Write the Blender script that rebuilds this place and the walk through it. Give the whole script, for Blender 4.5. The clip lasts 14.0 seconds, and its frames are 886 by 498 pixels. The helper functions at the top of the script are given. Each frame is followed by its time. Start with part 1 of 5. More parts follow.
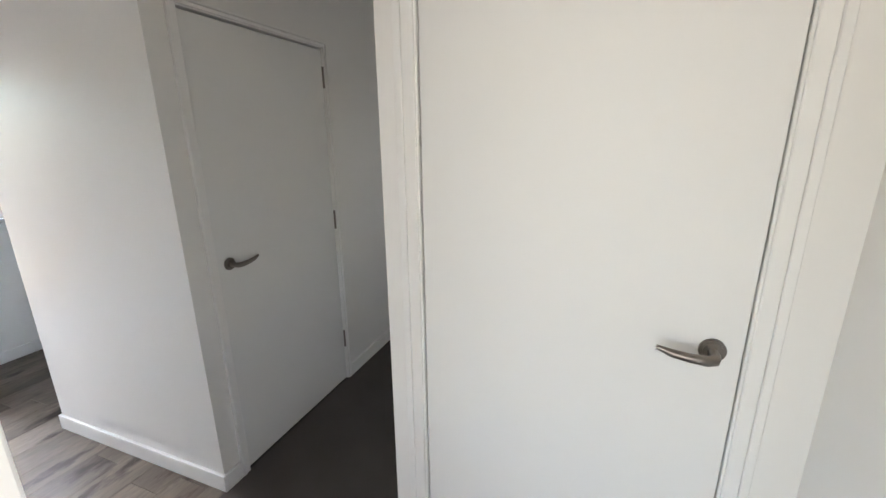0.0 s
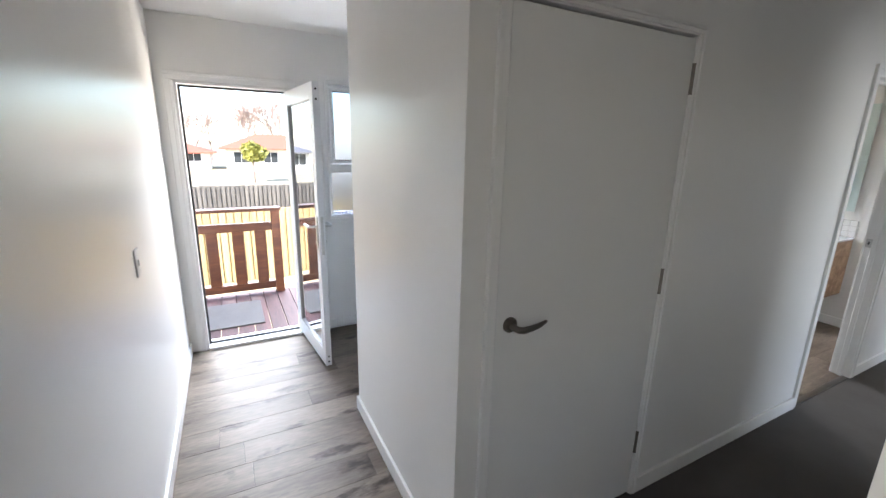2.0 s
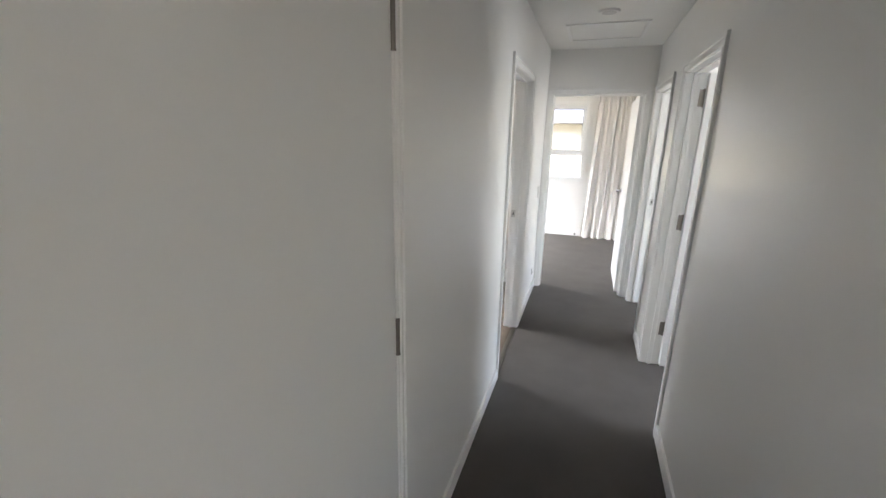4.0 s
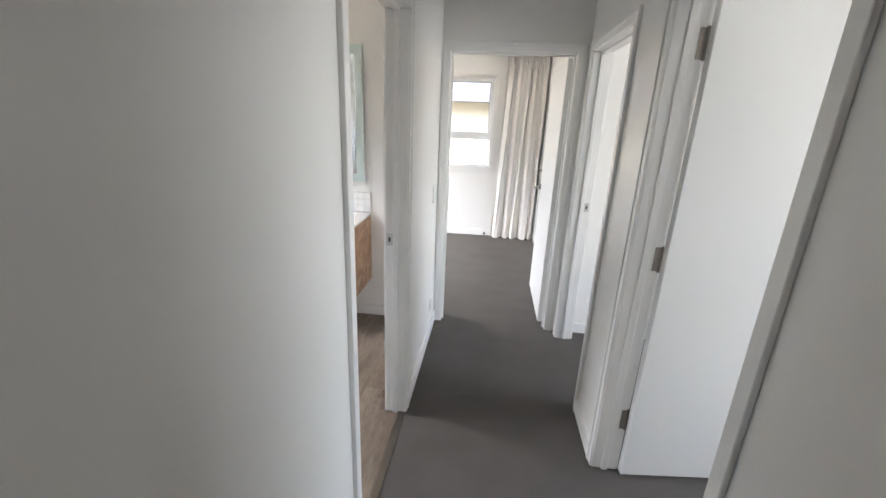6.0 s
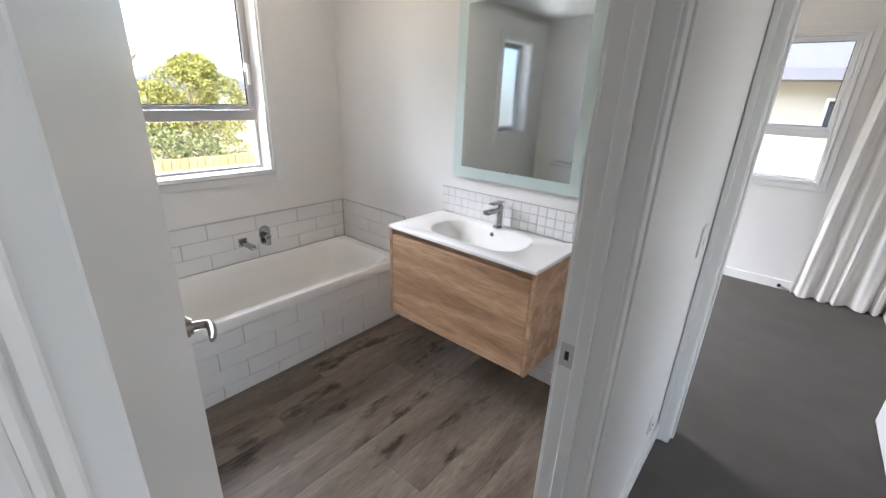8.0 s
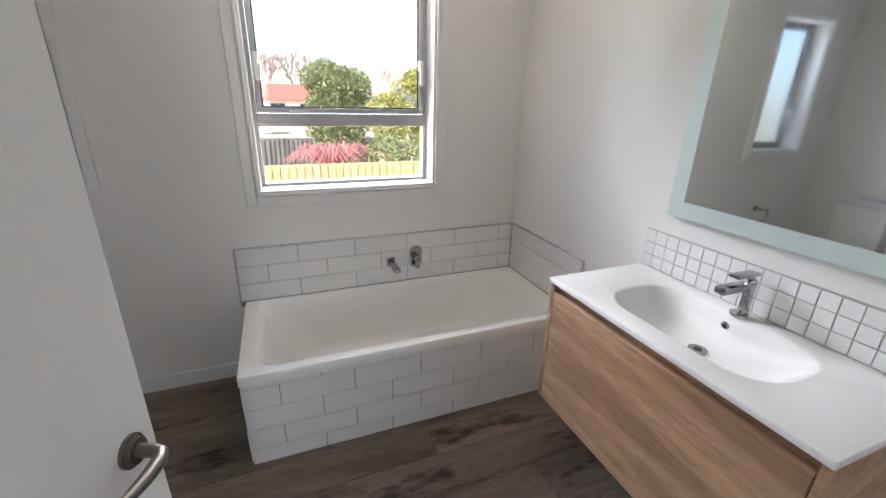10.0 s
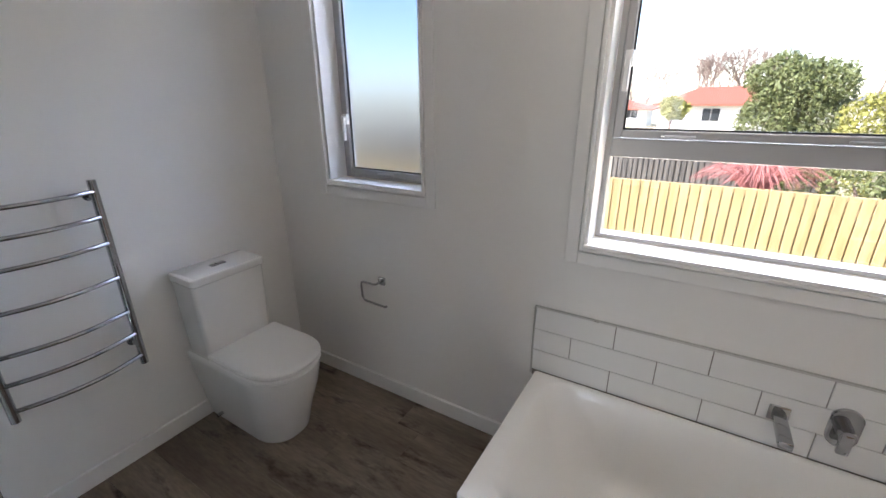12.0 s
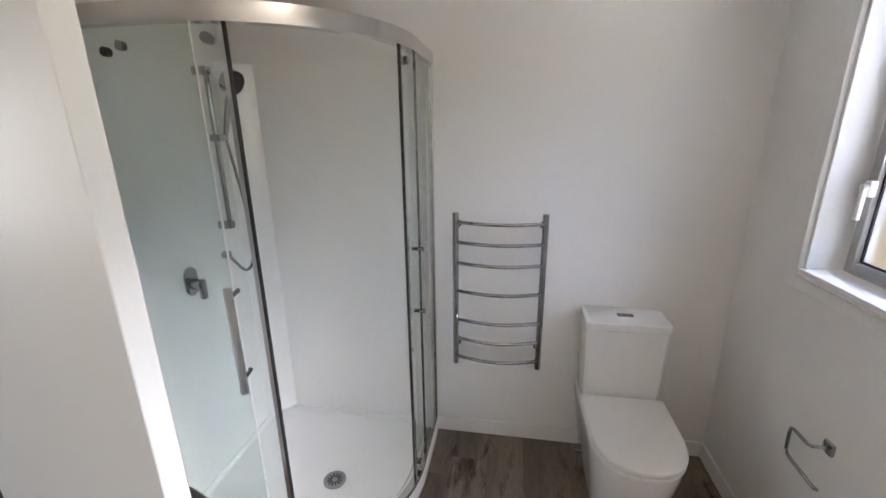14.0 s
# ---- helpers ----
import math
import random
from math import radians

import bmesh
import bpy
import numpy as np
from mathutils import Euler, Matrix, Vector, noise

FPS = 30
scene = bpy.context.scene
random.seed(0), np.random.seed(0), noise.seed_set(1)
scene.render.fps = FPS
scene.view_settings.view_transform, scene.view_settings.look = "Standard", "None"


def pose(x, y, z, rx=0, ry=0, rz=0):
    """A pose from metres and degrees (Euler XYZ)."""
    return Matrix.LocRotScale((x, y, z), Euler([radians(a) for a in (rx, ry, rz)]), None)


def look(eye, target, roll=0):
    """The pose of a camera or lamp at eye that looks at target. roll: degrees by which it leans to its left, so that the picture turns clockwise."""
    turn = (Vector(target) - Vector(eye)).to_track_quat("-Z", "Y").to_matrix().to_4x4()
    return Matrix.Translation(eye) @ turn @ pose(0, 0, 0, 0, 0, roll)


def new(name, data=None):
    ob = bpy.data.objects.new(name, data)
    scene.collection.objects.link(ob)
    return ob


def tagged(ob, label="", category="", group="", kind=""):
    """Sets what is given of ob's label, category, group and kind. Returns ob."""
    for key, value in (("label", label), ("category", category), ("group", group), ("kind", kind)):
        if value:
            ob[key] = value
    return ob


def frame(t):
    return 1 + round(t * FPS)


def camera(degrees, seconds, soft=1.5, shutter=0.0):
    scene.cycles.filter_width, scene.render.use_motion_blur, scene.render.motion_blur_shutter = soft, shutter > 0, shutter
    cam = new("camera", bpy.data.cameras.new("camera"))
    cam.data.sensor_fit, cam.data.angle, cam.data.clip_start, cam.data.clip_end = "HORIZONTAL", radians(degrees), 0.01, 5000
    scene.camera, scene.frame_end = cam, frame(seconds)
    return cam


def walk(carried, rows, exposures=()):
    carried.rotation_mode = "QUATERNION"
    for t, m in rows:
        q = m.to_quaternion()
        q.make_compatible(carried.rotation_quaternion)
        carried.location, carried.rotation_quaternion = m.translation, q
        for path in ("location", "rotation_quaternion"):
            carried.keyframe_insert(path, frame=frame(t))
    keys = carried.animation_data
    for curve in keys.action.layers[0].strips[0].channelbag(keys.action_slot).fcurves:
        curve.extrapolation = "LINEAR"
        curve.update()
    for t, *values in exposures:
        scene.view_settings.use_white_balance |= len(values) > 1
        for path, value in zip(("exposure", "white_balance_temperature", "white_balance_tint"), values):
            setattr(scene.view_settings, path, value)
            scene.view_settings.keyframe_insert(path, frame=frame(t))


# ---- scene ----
cam = camera(94.2, 14.0)
PATH = [
    (0, (1.474, -1.066, 1.532), (0.77, 0.73, 1.005), -0.7),
    (0.5, (1.352, -0.954, 1.531), (0.135, 0.551, 1.024), -0.5),
    (1, (1.229, -0.874, 1.559), (-0.324, 0.286, 1.065), -0.3),
    (1.5, (1.128, -0.742, 1.569), (-0.608, 0.129, 1.092), 0.5),
    (2, (1.025, -0.618, 1.588), (-0.695, 0.282, 1.106), 1.2),
    (2.5, (0.82, -0.496, 1.585), (-0.702, 0.704, 1.092), 1.7),
    (3, (0.655, -0.365, 1.589), (-0.609, 1.104, 1.094), 1.4),
    (3.5, (0.544, -0.208, 1.587), (-0.413, 1.474, 1.081), 1.1),
    (4, (0.455, -0.002, 1.611), (-0.172, 1.819, 1.073), 0.9),
    (4.2, (0.423, 0.109, 1.605), (-0.08, 1.967, 1.061), 0.5),
    (6.3, (0.379, 1.638, 1.575), (0.176, 3.529, 0.956), 2.3),
    (6.5, (0.376, 1.777, 1.576), (0.093, 3.655, 0.949), 2.4),
    (7, (0.345, 2.058, 1.558), (-0.198, 3.866, 0.902), 2.5),
    (7.5, (0.252, 2.317, 1.538), (-0.634, 3.974, 0.854), 2.7),
    (8, (0.196, 2.517, 1.528), (-1.005, 3.954, 0.826), 2.2),
    (8.2, (0.176, 2.563, 1.552), (-1.114, 3.916, 0.841), 2.4),
    (10.3, (-0.321, 3.102, 1.476), (-2.122, 3.641, 0.793), 0.9),
    (10.5, (-0.381, 3.115, 1.477), (-2.216, 3.525, 0.794), 0.6),
    (11, (-0.61, 3.103, 1.486), (-2.486, 3.136, 0.793), 0.8),
    (11.5, (-0.805, 3.141, 1.506), (-2.618, 2.68, 0.798), 0.3),
    (12, (-0.976, 3.248, 1.519), (-2.581, 2.269, 0.838), -0.4),
    (12.5, (-1.157, 3.24, 1.523), (-2.379, 1.797, 0.871), -0.8),
    (13, (-1.322, 3.152, 1.562), (-2.043, 1.391, 0.947), -1.0),
    (13.5, (-1.395, 3.125, 1.607), (-1.531, 1.222, 1.007), -1.3),
    (14, (-1.433, 3.23, 1.633), (-1.11, 1.339, 1.065), -0.7),
]
EXPOSURES = [(0.0, 2.65, 6450, 12), (0.6, 2.5, 6350, 12), (1.5, 2.35, 6250, 12), (3.0, 2.3, 6350, 12), (4.0, 2.85, 6450, 12), (6.5, 2.5, 6450, 13), (7.5, 2.25, 6200, 13), (8.2, 2.1, 6200, 14), (10.5, 1.9, 6250, 15), (12.0, 1.88, 6250, 15), (13.0, 2.2, 6600, 15), (14.0, 2.36, 6580, 16)]
walk(cam, [(t, look(eye, target, roll)) for t, eye, target, roll in PATH], EXPOSURES)

# ---------------------------------------------------------------- light

world = bpy.data.worlds.new("sky")
scene.world = world
world.use_nodes = True
wn = world.node_tree.nodes
sky = wn.new("ShaderNodeTexSky")
sky.sky_type = 'NISHITA'
sky.sun_disc = False
sky.sun_elevation = radians(41)
sky.sun_rotation = radians(135)
sky.air_density = 1.0
sky.dust_density = 0.7
world.node_tree.links.new(sky.outputs[0], wn["Background"].inputs[0])
wn["Background"].inputs[1].default_value = 0.15
sun = new("sun", bpy.data.lights.new("sun", 'SUN'))
sun.data.energy, sun.data.angle, sun.data.color = 3.5, radians(0.6), (1, 0.94, 0.84)
sun.matrix_world = look((9, -9, 11), (0, 0, 0))


# rectangular area lamp, added out of view to fill the rooms with light
def fill_lamp(name, eye, target, w, h, watts, color=(1, 1, 1)):
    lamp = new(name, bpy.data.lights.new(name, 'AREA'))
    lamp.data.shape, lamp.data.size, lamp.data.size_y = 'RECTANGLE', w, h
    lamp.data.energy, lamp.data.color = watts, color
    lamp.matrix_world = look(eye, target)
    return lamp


# ---------------------------------------------------------------- materials
def material(name, color, rough=0.5, metal=0.0, vary=0.06, scale=6.0, fine=120.0, bump=0.05, coat=0.0, stretch=(1, 1, 1), dist=0.001):
    m = bpy.data.materials.new(name)
    m.use_nodes = True
    t = m.node_tree
    b = t.nodes["Principled BSDF"]
    b.inputs["Roughness"].default_value = rough
    b.inputs["Metallic"].default_value = metal
    b.inputs["Coat Weight"].default_value = coat
    co = t.nodes.new("ShaderNodeTexCoord")
    mp = t.nodes.new("ShaderNodeMapping")
    mp.inputs["Scale"].default_value = stretch
    geo = t.nodes.new("ShaderNodeNewGeometry")
    t.links.new(geo.outputs["Position"], mp.inputs["Vector"])
    n1 = t.nodes.new("ShaderNodeTexNoise")
    n1.inputs["Scale"].default_value = scale
    n1.inputs["Detail"].default_value = 5
    n2 = t.nodes.new("ShaderNodeTexNoise")
    n2.inputs["Scale"].default_value = fine
    n2.inputs["Detail"].default_value = 4
    for n in (n1, n2):
        t.links.new(mp.outputs[0], n.inputs["Vector"])
    mix = t.nodes.new("ShaderNodeMix")
    mix.data_type = 'RGBA'
    lo = [max(0, c * (1 - vary)) for c in color]
    hi = [min(1, c * (1 + vary)) for c in color]
    mix.inputs[6].default_value = (*lo, 1)
    mix.inputs[7].default_value = (*hi, 1)
    add = t.nodes.new("ShaderNodeMath")
    add.operation = 'MULTIPLY_ADD'
    add.inputs[1].default_value = 0.5
    sub = t.nodes.new("ShaderNodeMath")
    sub.operation = 'MULTIPLY'
    sub.inputs[1].default_value = 0.5
    t.links.new(n1.outputs["Fac"], sub.inputs[0])
    t.links.new(n2.outputs["Fac"], add.inputs[0])
    t.links.new(sub.outputs[0], add.inputs[2])
    t.links.new(add.outputs[0], mix.inputs[0])
    t.links.new(mix.outputs[2], b.inputs["Base Color"])
    if bump:
        bp = t.nodes.new("ShaderNodeBump")
        bp.inputs["Strength"].default_value = bump
        bp.inputs["Distance"].default_value = dist
        t.links.new(n2.outputs["Fac"], bp.inputs["Height"])
        t.links.new(bp.outputs[0], b.inputs["Normal"])
    rr = t.nodes.new("ShaderNodeMapRange")
    rr.inputs[3].default_value, rr.inputs[4].default_value = max(0, rough - 0.06), min(1, rough + 0.06)
    t.links.new(n1.outputs["Fac"], rr.inputs[0])
    t.links.new(rr.outputs[0], b.inputs["Roughness"])
    return m


def wood_material(name, light, dark, rough, axis, ring=9.0, knots=True, bump=0.08, stretch=0.12, gloss=0.5):
    """Grain that runs along axis, with streaks and darker knots; each piece is shifted by its own random number."""
    m = bpy.data.materials.new(name)
    m.use_nodes = True
    t = m.node_tree
    b = t.nodes["Principled BSDF"]
    geo = t.nodes.new("ShaderNodeNewGeometry")
    info = t.nodes.new("ShaderNodeObjectInfo")
    off = t.nodes.new("ShaderNodeVectorMath")
    off.operation = 'SCALE'
    off.inputs[0].default_value = (7.3, 11.7, 5.1)
    t.links.new(info.outputs["Random"], off.inputs["Scale"])
    add = t.nodes.new("ShaderNodeVectorMath")
    t.links.new(geo.outputs["Position"], add.inputs[0])
    t.links.new(off.outputs[0], add.inputs[1])
    mp = t.nodes.new("ShaderNodeMapping")
    s = [1.0, 1.0, 1.0]
    s[axis] = stretch
    mp.inputs["Scale"].default_value = s
    t.links.new(add.outputs[0], mp.inputs["Vector"])
    n1 = t.nodes.new("ShaderNodeTexNoise")
    n1.inputs["Scale"].default_value = ring
    n1.inputs["Detail"].default_value = 8
    n1.inputs["Distortion"].default_value = 0.6
    n2 = t.nodes.new("ShaderNodeTexNoise")
    n2.inputs["Scale"].default_value = 90
    n2.inputs["Detail"].default_value = 6
    t.links.new(mp.outputs[0], n1.inputs["Vector"])
    t.links.new(mp.outputs[0], n2.inputs["Vector"])
    ramp = t.nodes.new("ShaderNodeValToRGB")
    ramp.color_ramp.elements[0].position, ramp.color_ramp.elements[1].position = 0.38, 0.62
    ramp.color_ramp.elements[0].color = (*dark, 1)
    ramp.color_ramp.elements[1].color = (*light, 1)
    t.links.new(n1.outputs["Fac"], ramp.inputs[0])
    mul = t.nodes.new("ShaderNodeMix")
    mul.data_type, mul.blend_type = 'RGBA', 'MULTIPLY'
    mul.inputs[0].default_value = 1.0
    r2 = t.nodes.new("ShaderNodeValToRGB")
    r2.color_ramp.elements[0].position, r2.color_ramp.elements[1].position = 0.3, 0.7
    r2.color_ramp.elements[0].color = (0.72, 0.72, 0.72, 1)
    r2.color_ramp.elements[1].color = (1.06, 1.06, 1.06, 1)
    t.links.new(n2.outputs["Fac"], r2.inputs[0])
    t.links.new(ramp.outputs[0], mul.inputs[6])
    t.links.new(r2.outputs[0], mul.inputs[7])
    last = mul.outputs[2]
    if knots:
        mk = t.nodes.new("ShaderNodeMapping")
        sk = [1.0, 1.0, 1.0]
        sk[axis] = 0.33
        mk.inputs["Scale"].default_value = sk
        t.links.new(add.outputs[0], mk.inputs["Vector"])
        n3 = t.nodes.new("ShaderNodeTexNoise")
        n3.inputs["Scale"].default_value = 7.5
        n3.inputs["Detail"].default_value = 6
        n3.inputs["Roughness"].default_value = 0.62
        t.links.new(mk.outputs[0], n3.inputs["Vector"])
        r3 = t.nodes.new("ShaderNodeValToRGB")
        r3.color_ramp.elements[0].position, r3.color_ramp.elements[1].position = 0.565, 0.665
        r3.color_ramp.elements[0].color = (1, 1, 1, 1)
        r3.color_ramp.elements[1].color = (0.24, 0.205, 0.18, 1)
        t.links.new(n3.outputs["Fac"], r3.inputs[0])
        mul2 = t.nodes.new("ShaderNodeMix")
        mul2.data_type, mul2.blend_type = 'RGBA', 'MULTIPLY'
        mul2.inputs[0].default_value = 1.0
        t.links.new(last, mul2.inputs[6])
        t.links.new(r3.outputs[0], mul2.inputs[7])
        last = mul2.outputs[2]
    hue = t.nodes.new("ShaderNodeHueSaturation")
    mr = t.nodes.new("ShaderNodeMapRange")
    mr.inputs[3].default_value, mr.inputs[4].default_value = 0.93, 1.07
    t.links.new(info.outputs["Random"], mr.inputs[0])
    t.links.new(mr.outputs[0], hue.inputs["Value"])
    t.links.new(last, hue.inputs["Color"])
    t.links.new(hue.outputs[0], b.inputs["Base Color"])
    b.inputs["Roughness"].default_value = rough
    b.inputs["Specular IOR Level"].default_value = gloss
    bp = t.nodes.new("ShaderNodeBump")
    bp.inputs["Strength"].default_value = bump
    bp.inputs["Distance"].default_value = 0.001
    t.links.new(n2.outputs["Fac"], bp.inputs["Height"])
    t.links.new(bp.outputs[0], b.inputs["Normal"])
    return m


def glass_material(name, rough=0.0, tint=(0.985, 0.99, 0.985), gloss=(0.55, 0.035)):
    """A thin pane: light passes straight on, with a Fresnel gloss; rough panes scatter it."""
    m = bpy.data.materials.new(name)
    m.use_nodes = True
    t = m.node_tree
    t.nodes.clear()
    out = t.nodes.new("ShaderNodeOutputMaterial")
    lw = t.nodes.new("ShaderNodeLayerWeight")
    lw.inputs["Blend"].default_value = 0.5
    pw = t.nodes.new("ShaderNodeMath")
    pw.operation = 'POWER'
    pw.inputs[1].default_value = 4.0
    t.links.new(lw.outputs["Facing"], pw.inputs[0])
    fres = t.nodes.new("ShaderNodeMath")
    fres.operation = 'MULTIPLY_ADD'
    fres.inputs[1].default_value, fres.inputs[2].default_value = gloss
    t.links.new(pw.outputs[0], fres.inputs[0])
    gl = t.nodes.new("ShaderNodeBsdfGlossy")
    gl.inputs["Roughness"].default_value = rough * 0.5
    if rough:
        tr = t.nodes.new("ShaderNodeBsdfRefraction")
        tr.inputs["Roughness"].default_value = rough
        tr.inputs["IOR"].default_value = 1.2
    else:
        tr = t.nodes.new("ShaderNodeBsdfTransparent")
    tr.inputs[0].default_value = (*tint, 1)
    mx = t.nodes.new("ShaderNodeMixShader")
    t.links.new(fres.outputs[0], mx.inputs[0])
    t.links.new(tr.outputs[0], mx.inputs[1])
    t.links.new(gl.outputs[0], mx.inputs[2])
    t.links.new(mx.outputs[0], out.inputs[0])
    return m


WALL = material("wall_paint", (0.83, 0.815, 0.79), 0.31, vary=0.015, scale=1.5, fine=260, bump=0.05, dist=0.0006)
CEIL = material("ceiling_paint", (0.84, 0.83, 0.80), 0.8, vary=0.012, scale=1.2, fine=200, bump=0.04)
TRIM = material("trim_paint", (0.84, 0.83, 0.81), 0.30, vary=0.012, scale=3, fine=180, bump=0.03, dist=0.0005)
DOOR = material("door_paint", (0.80, 0.795, 0.78), 0.5, vary=0.015, scale=2, fine=240, bump=0.05, dist=0.0005)
CARPET = material("carpet", (0.090, 0.080, 0.073), 0.97, vary=0.55, scale=4.0, fine=330, bump=0.9, dist=0.004)
VINYL = wood_material("vinyl_plank", (0.27, 0.222, 0.178), (0.150, 0.115, 0.088), 0.46, 1, ring=4.5, stretch=0.17, gloss=0.28)
OAK = wood_material("oak_veneer", (0.57, 0.37, 0.225), (0.36, 0.215, 0.12), 0.45, 0, ring=12.0, knots=False)
STAIN = wood_material("stained_timber", (0.125, 0.040, 0.014), (0.075, 0.023, 0.009), 0.45, 1, ring=10, knots=False)
DECKW = wood_material("deck_boards", (0.115, 0.047, 0.047), (0.07, 0.028, 0.029), 0.6, 0, ring=8, knots=False)
PINE = wood_material("pine_fence", (0.41, 0.31, 0.155), (0.31, 0.23, 0.105), 0.75, 2, ring=7, knots=False)
GREYWOOD = wood_material("weathered_fence", (0.17, 0.155, 0.14), (0.10, 0.092, 0.085), 0.9, 2, ring=7, knots=False)
NICKEL = material("brushed_nickel", (0.24, 0.215, 0.195), 0.34, 1.0, vary=0.05, scale=20, fine=300, bump=0.03)
STEEL = material("brushed_steel", (0.58, 0.57, 0.55), 0.3, 1.0, vary=0.05, scale=20, fine=300, bump=0.03)
CHROME = material("chrome", (0.40, 0.40, 0.41), 0.06, 1.0, vary=0.02, bump=0)
POLISHED = material("polished_aluminium", (0.66, 0.65, 0.63), 0.16, 1.0, vary=0.02, bump=0)
ALU = material("window_aluminium", (0.42, 0.41, 0.40), 0.45, 0.55, vary=0.03, bump=0.02)
ALUWHITE = material("white_powder_coat", (0.82, 0.82, 0.82), 0.35, vary=0.015, bump=0.02)
PLASTIC = material("white_plastic", (0.80, 0.79, 0.77), 0.35, vary=0.01, bump=0)
CERAMIC = material("white_ceramic", (0.83, 0.825, 0.81), 0.10, vary=0.012, scale=4, bump=0, coat=0.4)
ACRYLIC = material("white_acrylic", (0.90, 0.89, 0.865), 0.16, vary=0.012, scale=4, bump=0, coat=0.3)
TILE = material("white_glazed_tile", (0.83, 0.825, 0.81), 0.12, vary=0.02, scale=8, fine=30, bump=0.02, coat=0.3)
GROUT = material("grey_grout", (0.25, 0.225, 0.20), 0.9, vary=0.12, scale=20, fine=200, bump=0.2)
MOSAICGROUT = material("pale_grey_grout", (0.46, 0.44, 0.42), 0.9, vary=0.1, scale=20, fine=200, bump=0.2)
# serves rubber parts and also the painted dark of small holes
BLACK = material("black_rubber_and_holes", (0.02, 0.02, 0.02), 0.6, vary=0.1, bump=0.02)
GAP = material("dark_gap", (0.05, 0.047, 0.043), 0.9, vary=0.1, bump=0)
CURTAIN = material("curtain_linen", (0.80, 0.77, 0.73), 0.9, vary=0.06, scale=8, fine=500, bump=0.4, dist=0.002)
MAT = material("door_mat", (0.15, 0.14, 0.135), 0.95, vary=0.3, scale=8, fine=200, bump=0.6, dist=0.004)
GLASS = glass_material("clear_glass")
FROST = glass_material("frosted_glass", rough=0.42, tint=(0.60, 0.64, 0.71))
DOORGLASS = glass_material("front_door_glass", tint=(0.88, 0.95, 0.98), gloss=(1.7, 0.30))
SHOWERGLASS = glass_material("shower_glass", tint=(0.955, 0.98, 0.972))
MIRROR = material("mirror_silver", (0.86, 0.90, 0.88), 0.015, 1.0, vary=0.0, bump=0)
MIRRORFROST = material("etched_mirror_border", (0.66, 0.76, 0.74), 0.42, 0.35, vary=0.03, scale=6, bump=0.02)
GRASS = material("yard_gravel", (0.38, 0.31, 0.20), 0.95, vary=0.4, scale=0.8, fine=30, bump=0.5, dist=0.02)
DRYGRASS = material("dry_grass", (0.36, 0.31, 0.20), 0.95, vary=0.3, scale=0.6, fine=30, bump=0.5, dist=0.02)
LEAF = material("leaves", (0.15, 0.17, 0.062), 0.6, vary=0.5, scale=1.2, fine=30, bump=0)
LEAFY = material("yellow_green_leaves", (0.26, 0.25, 0.055), 0.6, vary=0.4, scale=1.2, fine=30, bump=0)
PINKLEAF = material("red_twigs", (0.40, 0.15, 0.14), 0.8, vary=0.4, scale=4, fine=30, bump=0)
BARK = material("bark", (0.27, 0.20, 0.17), 0.9, vary=0.3, scale=6, fine=60, bump=0.4, dist=0.01)
ROOFRED = material("red_roof", (0.34, 0.10, 0.065), 0.7, vary=0.15, scale=2, fine=30, bump=0.1)
ROOFGREY = material("grey_roof", (0.135, 0.135, 0.155), 0.6, vary=0.1, scale=2, fine=30, bump=0.1)
CLAD = material("weatherboard", (0.72, 0.70, 0.66), 0.6, vary=0.04, scale=3, fine=50, bump=0.1)
BEIGE = material("beige_cladding", (0.50, 0.46, 0.38), 0.7, vary=0.05, scale=3, fine=50, bump=0.1)
DARKGLASS = material("dark_window", (0.04, 0.045, 0.05), 0.1, vary=0.05, bump=0)


# ---------------------------------------------------------------- mesh helpers
def mesh_of(bm, name, mat, smooth=False):
    me = bpy.data.meshes.new(name)
    bmesh.ops.recalc_face_normals(bm, faces=bm.faces)
    bm.to_mesh(me)
    bm.free()
    me.materials.append(mat)
    if smooth:
        me.polygons.foreach_set("use_smooth", [True] * len(me.polygons))
        me.set_sharp_from_angle(angle=radians(38))
    return me


def part(name, bm, mat, parent=None, label="", smooth=False):
    ob = new(name, mesh_of(bm, name, mat, smooth))
    if parent is not None:
        ob.parent = parent
        ob.matrix_parent_inverse = Matrix.Identity(4)
    if label:
        ob["label"] = label
    return ob


def box(x0, y0, z0, x1, y1, z1, bevel=0.0, seg=2, bm=None):
    own = bmesh.new()
    bmesh.ops.create_cube(own, size=1.0)
    m = Matrix.LocRotScale(((x0 + x1) / 2, (y0 + y1) / 2, (z0 + z1) / 2), None, (abs(x1 - x0), abs(y1 - y0), abs(z1 - z0)))
    bmesh.ops.transform(own, matrix=m, verts=own.verts)
    if bevel:
        bmesh.ops.bevel(own, geom=own.edges[:], offset=bevel, segments=seg, affect='EDGES', profile=0.5)
    return merge(bm, own)


def merge(bm, other):
    if bm is None:
        return other
    me = bpy.data.meshes.new("tmp")
    other.to_mesh(me)
    other.free()
    bm.from_mesh(me)
    bpy.data.meshes.remove(me)
    return bm


def rod(a, b, r, seg=16, bm=None, r2=None):
    a, b = Vector(a), Vector(b)
    own = bmesh.new()
    d = b - a
    bmesh.ops.create_cone(own, cap_ends=True, segments=seg, radius1=r, radius2=r if r2 is None else r2, depth=d.length)
    m = Matrix.Translation((a + b) / 2) @ d.to_track_quat('Z', 'Y').to_matrix().to_4x4()
    bmesh.ops.transform(own, matrix=m, verts=own.verts)
    return merge(bm, own)


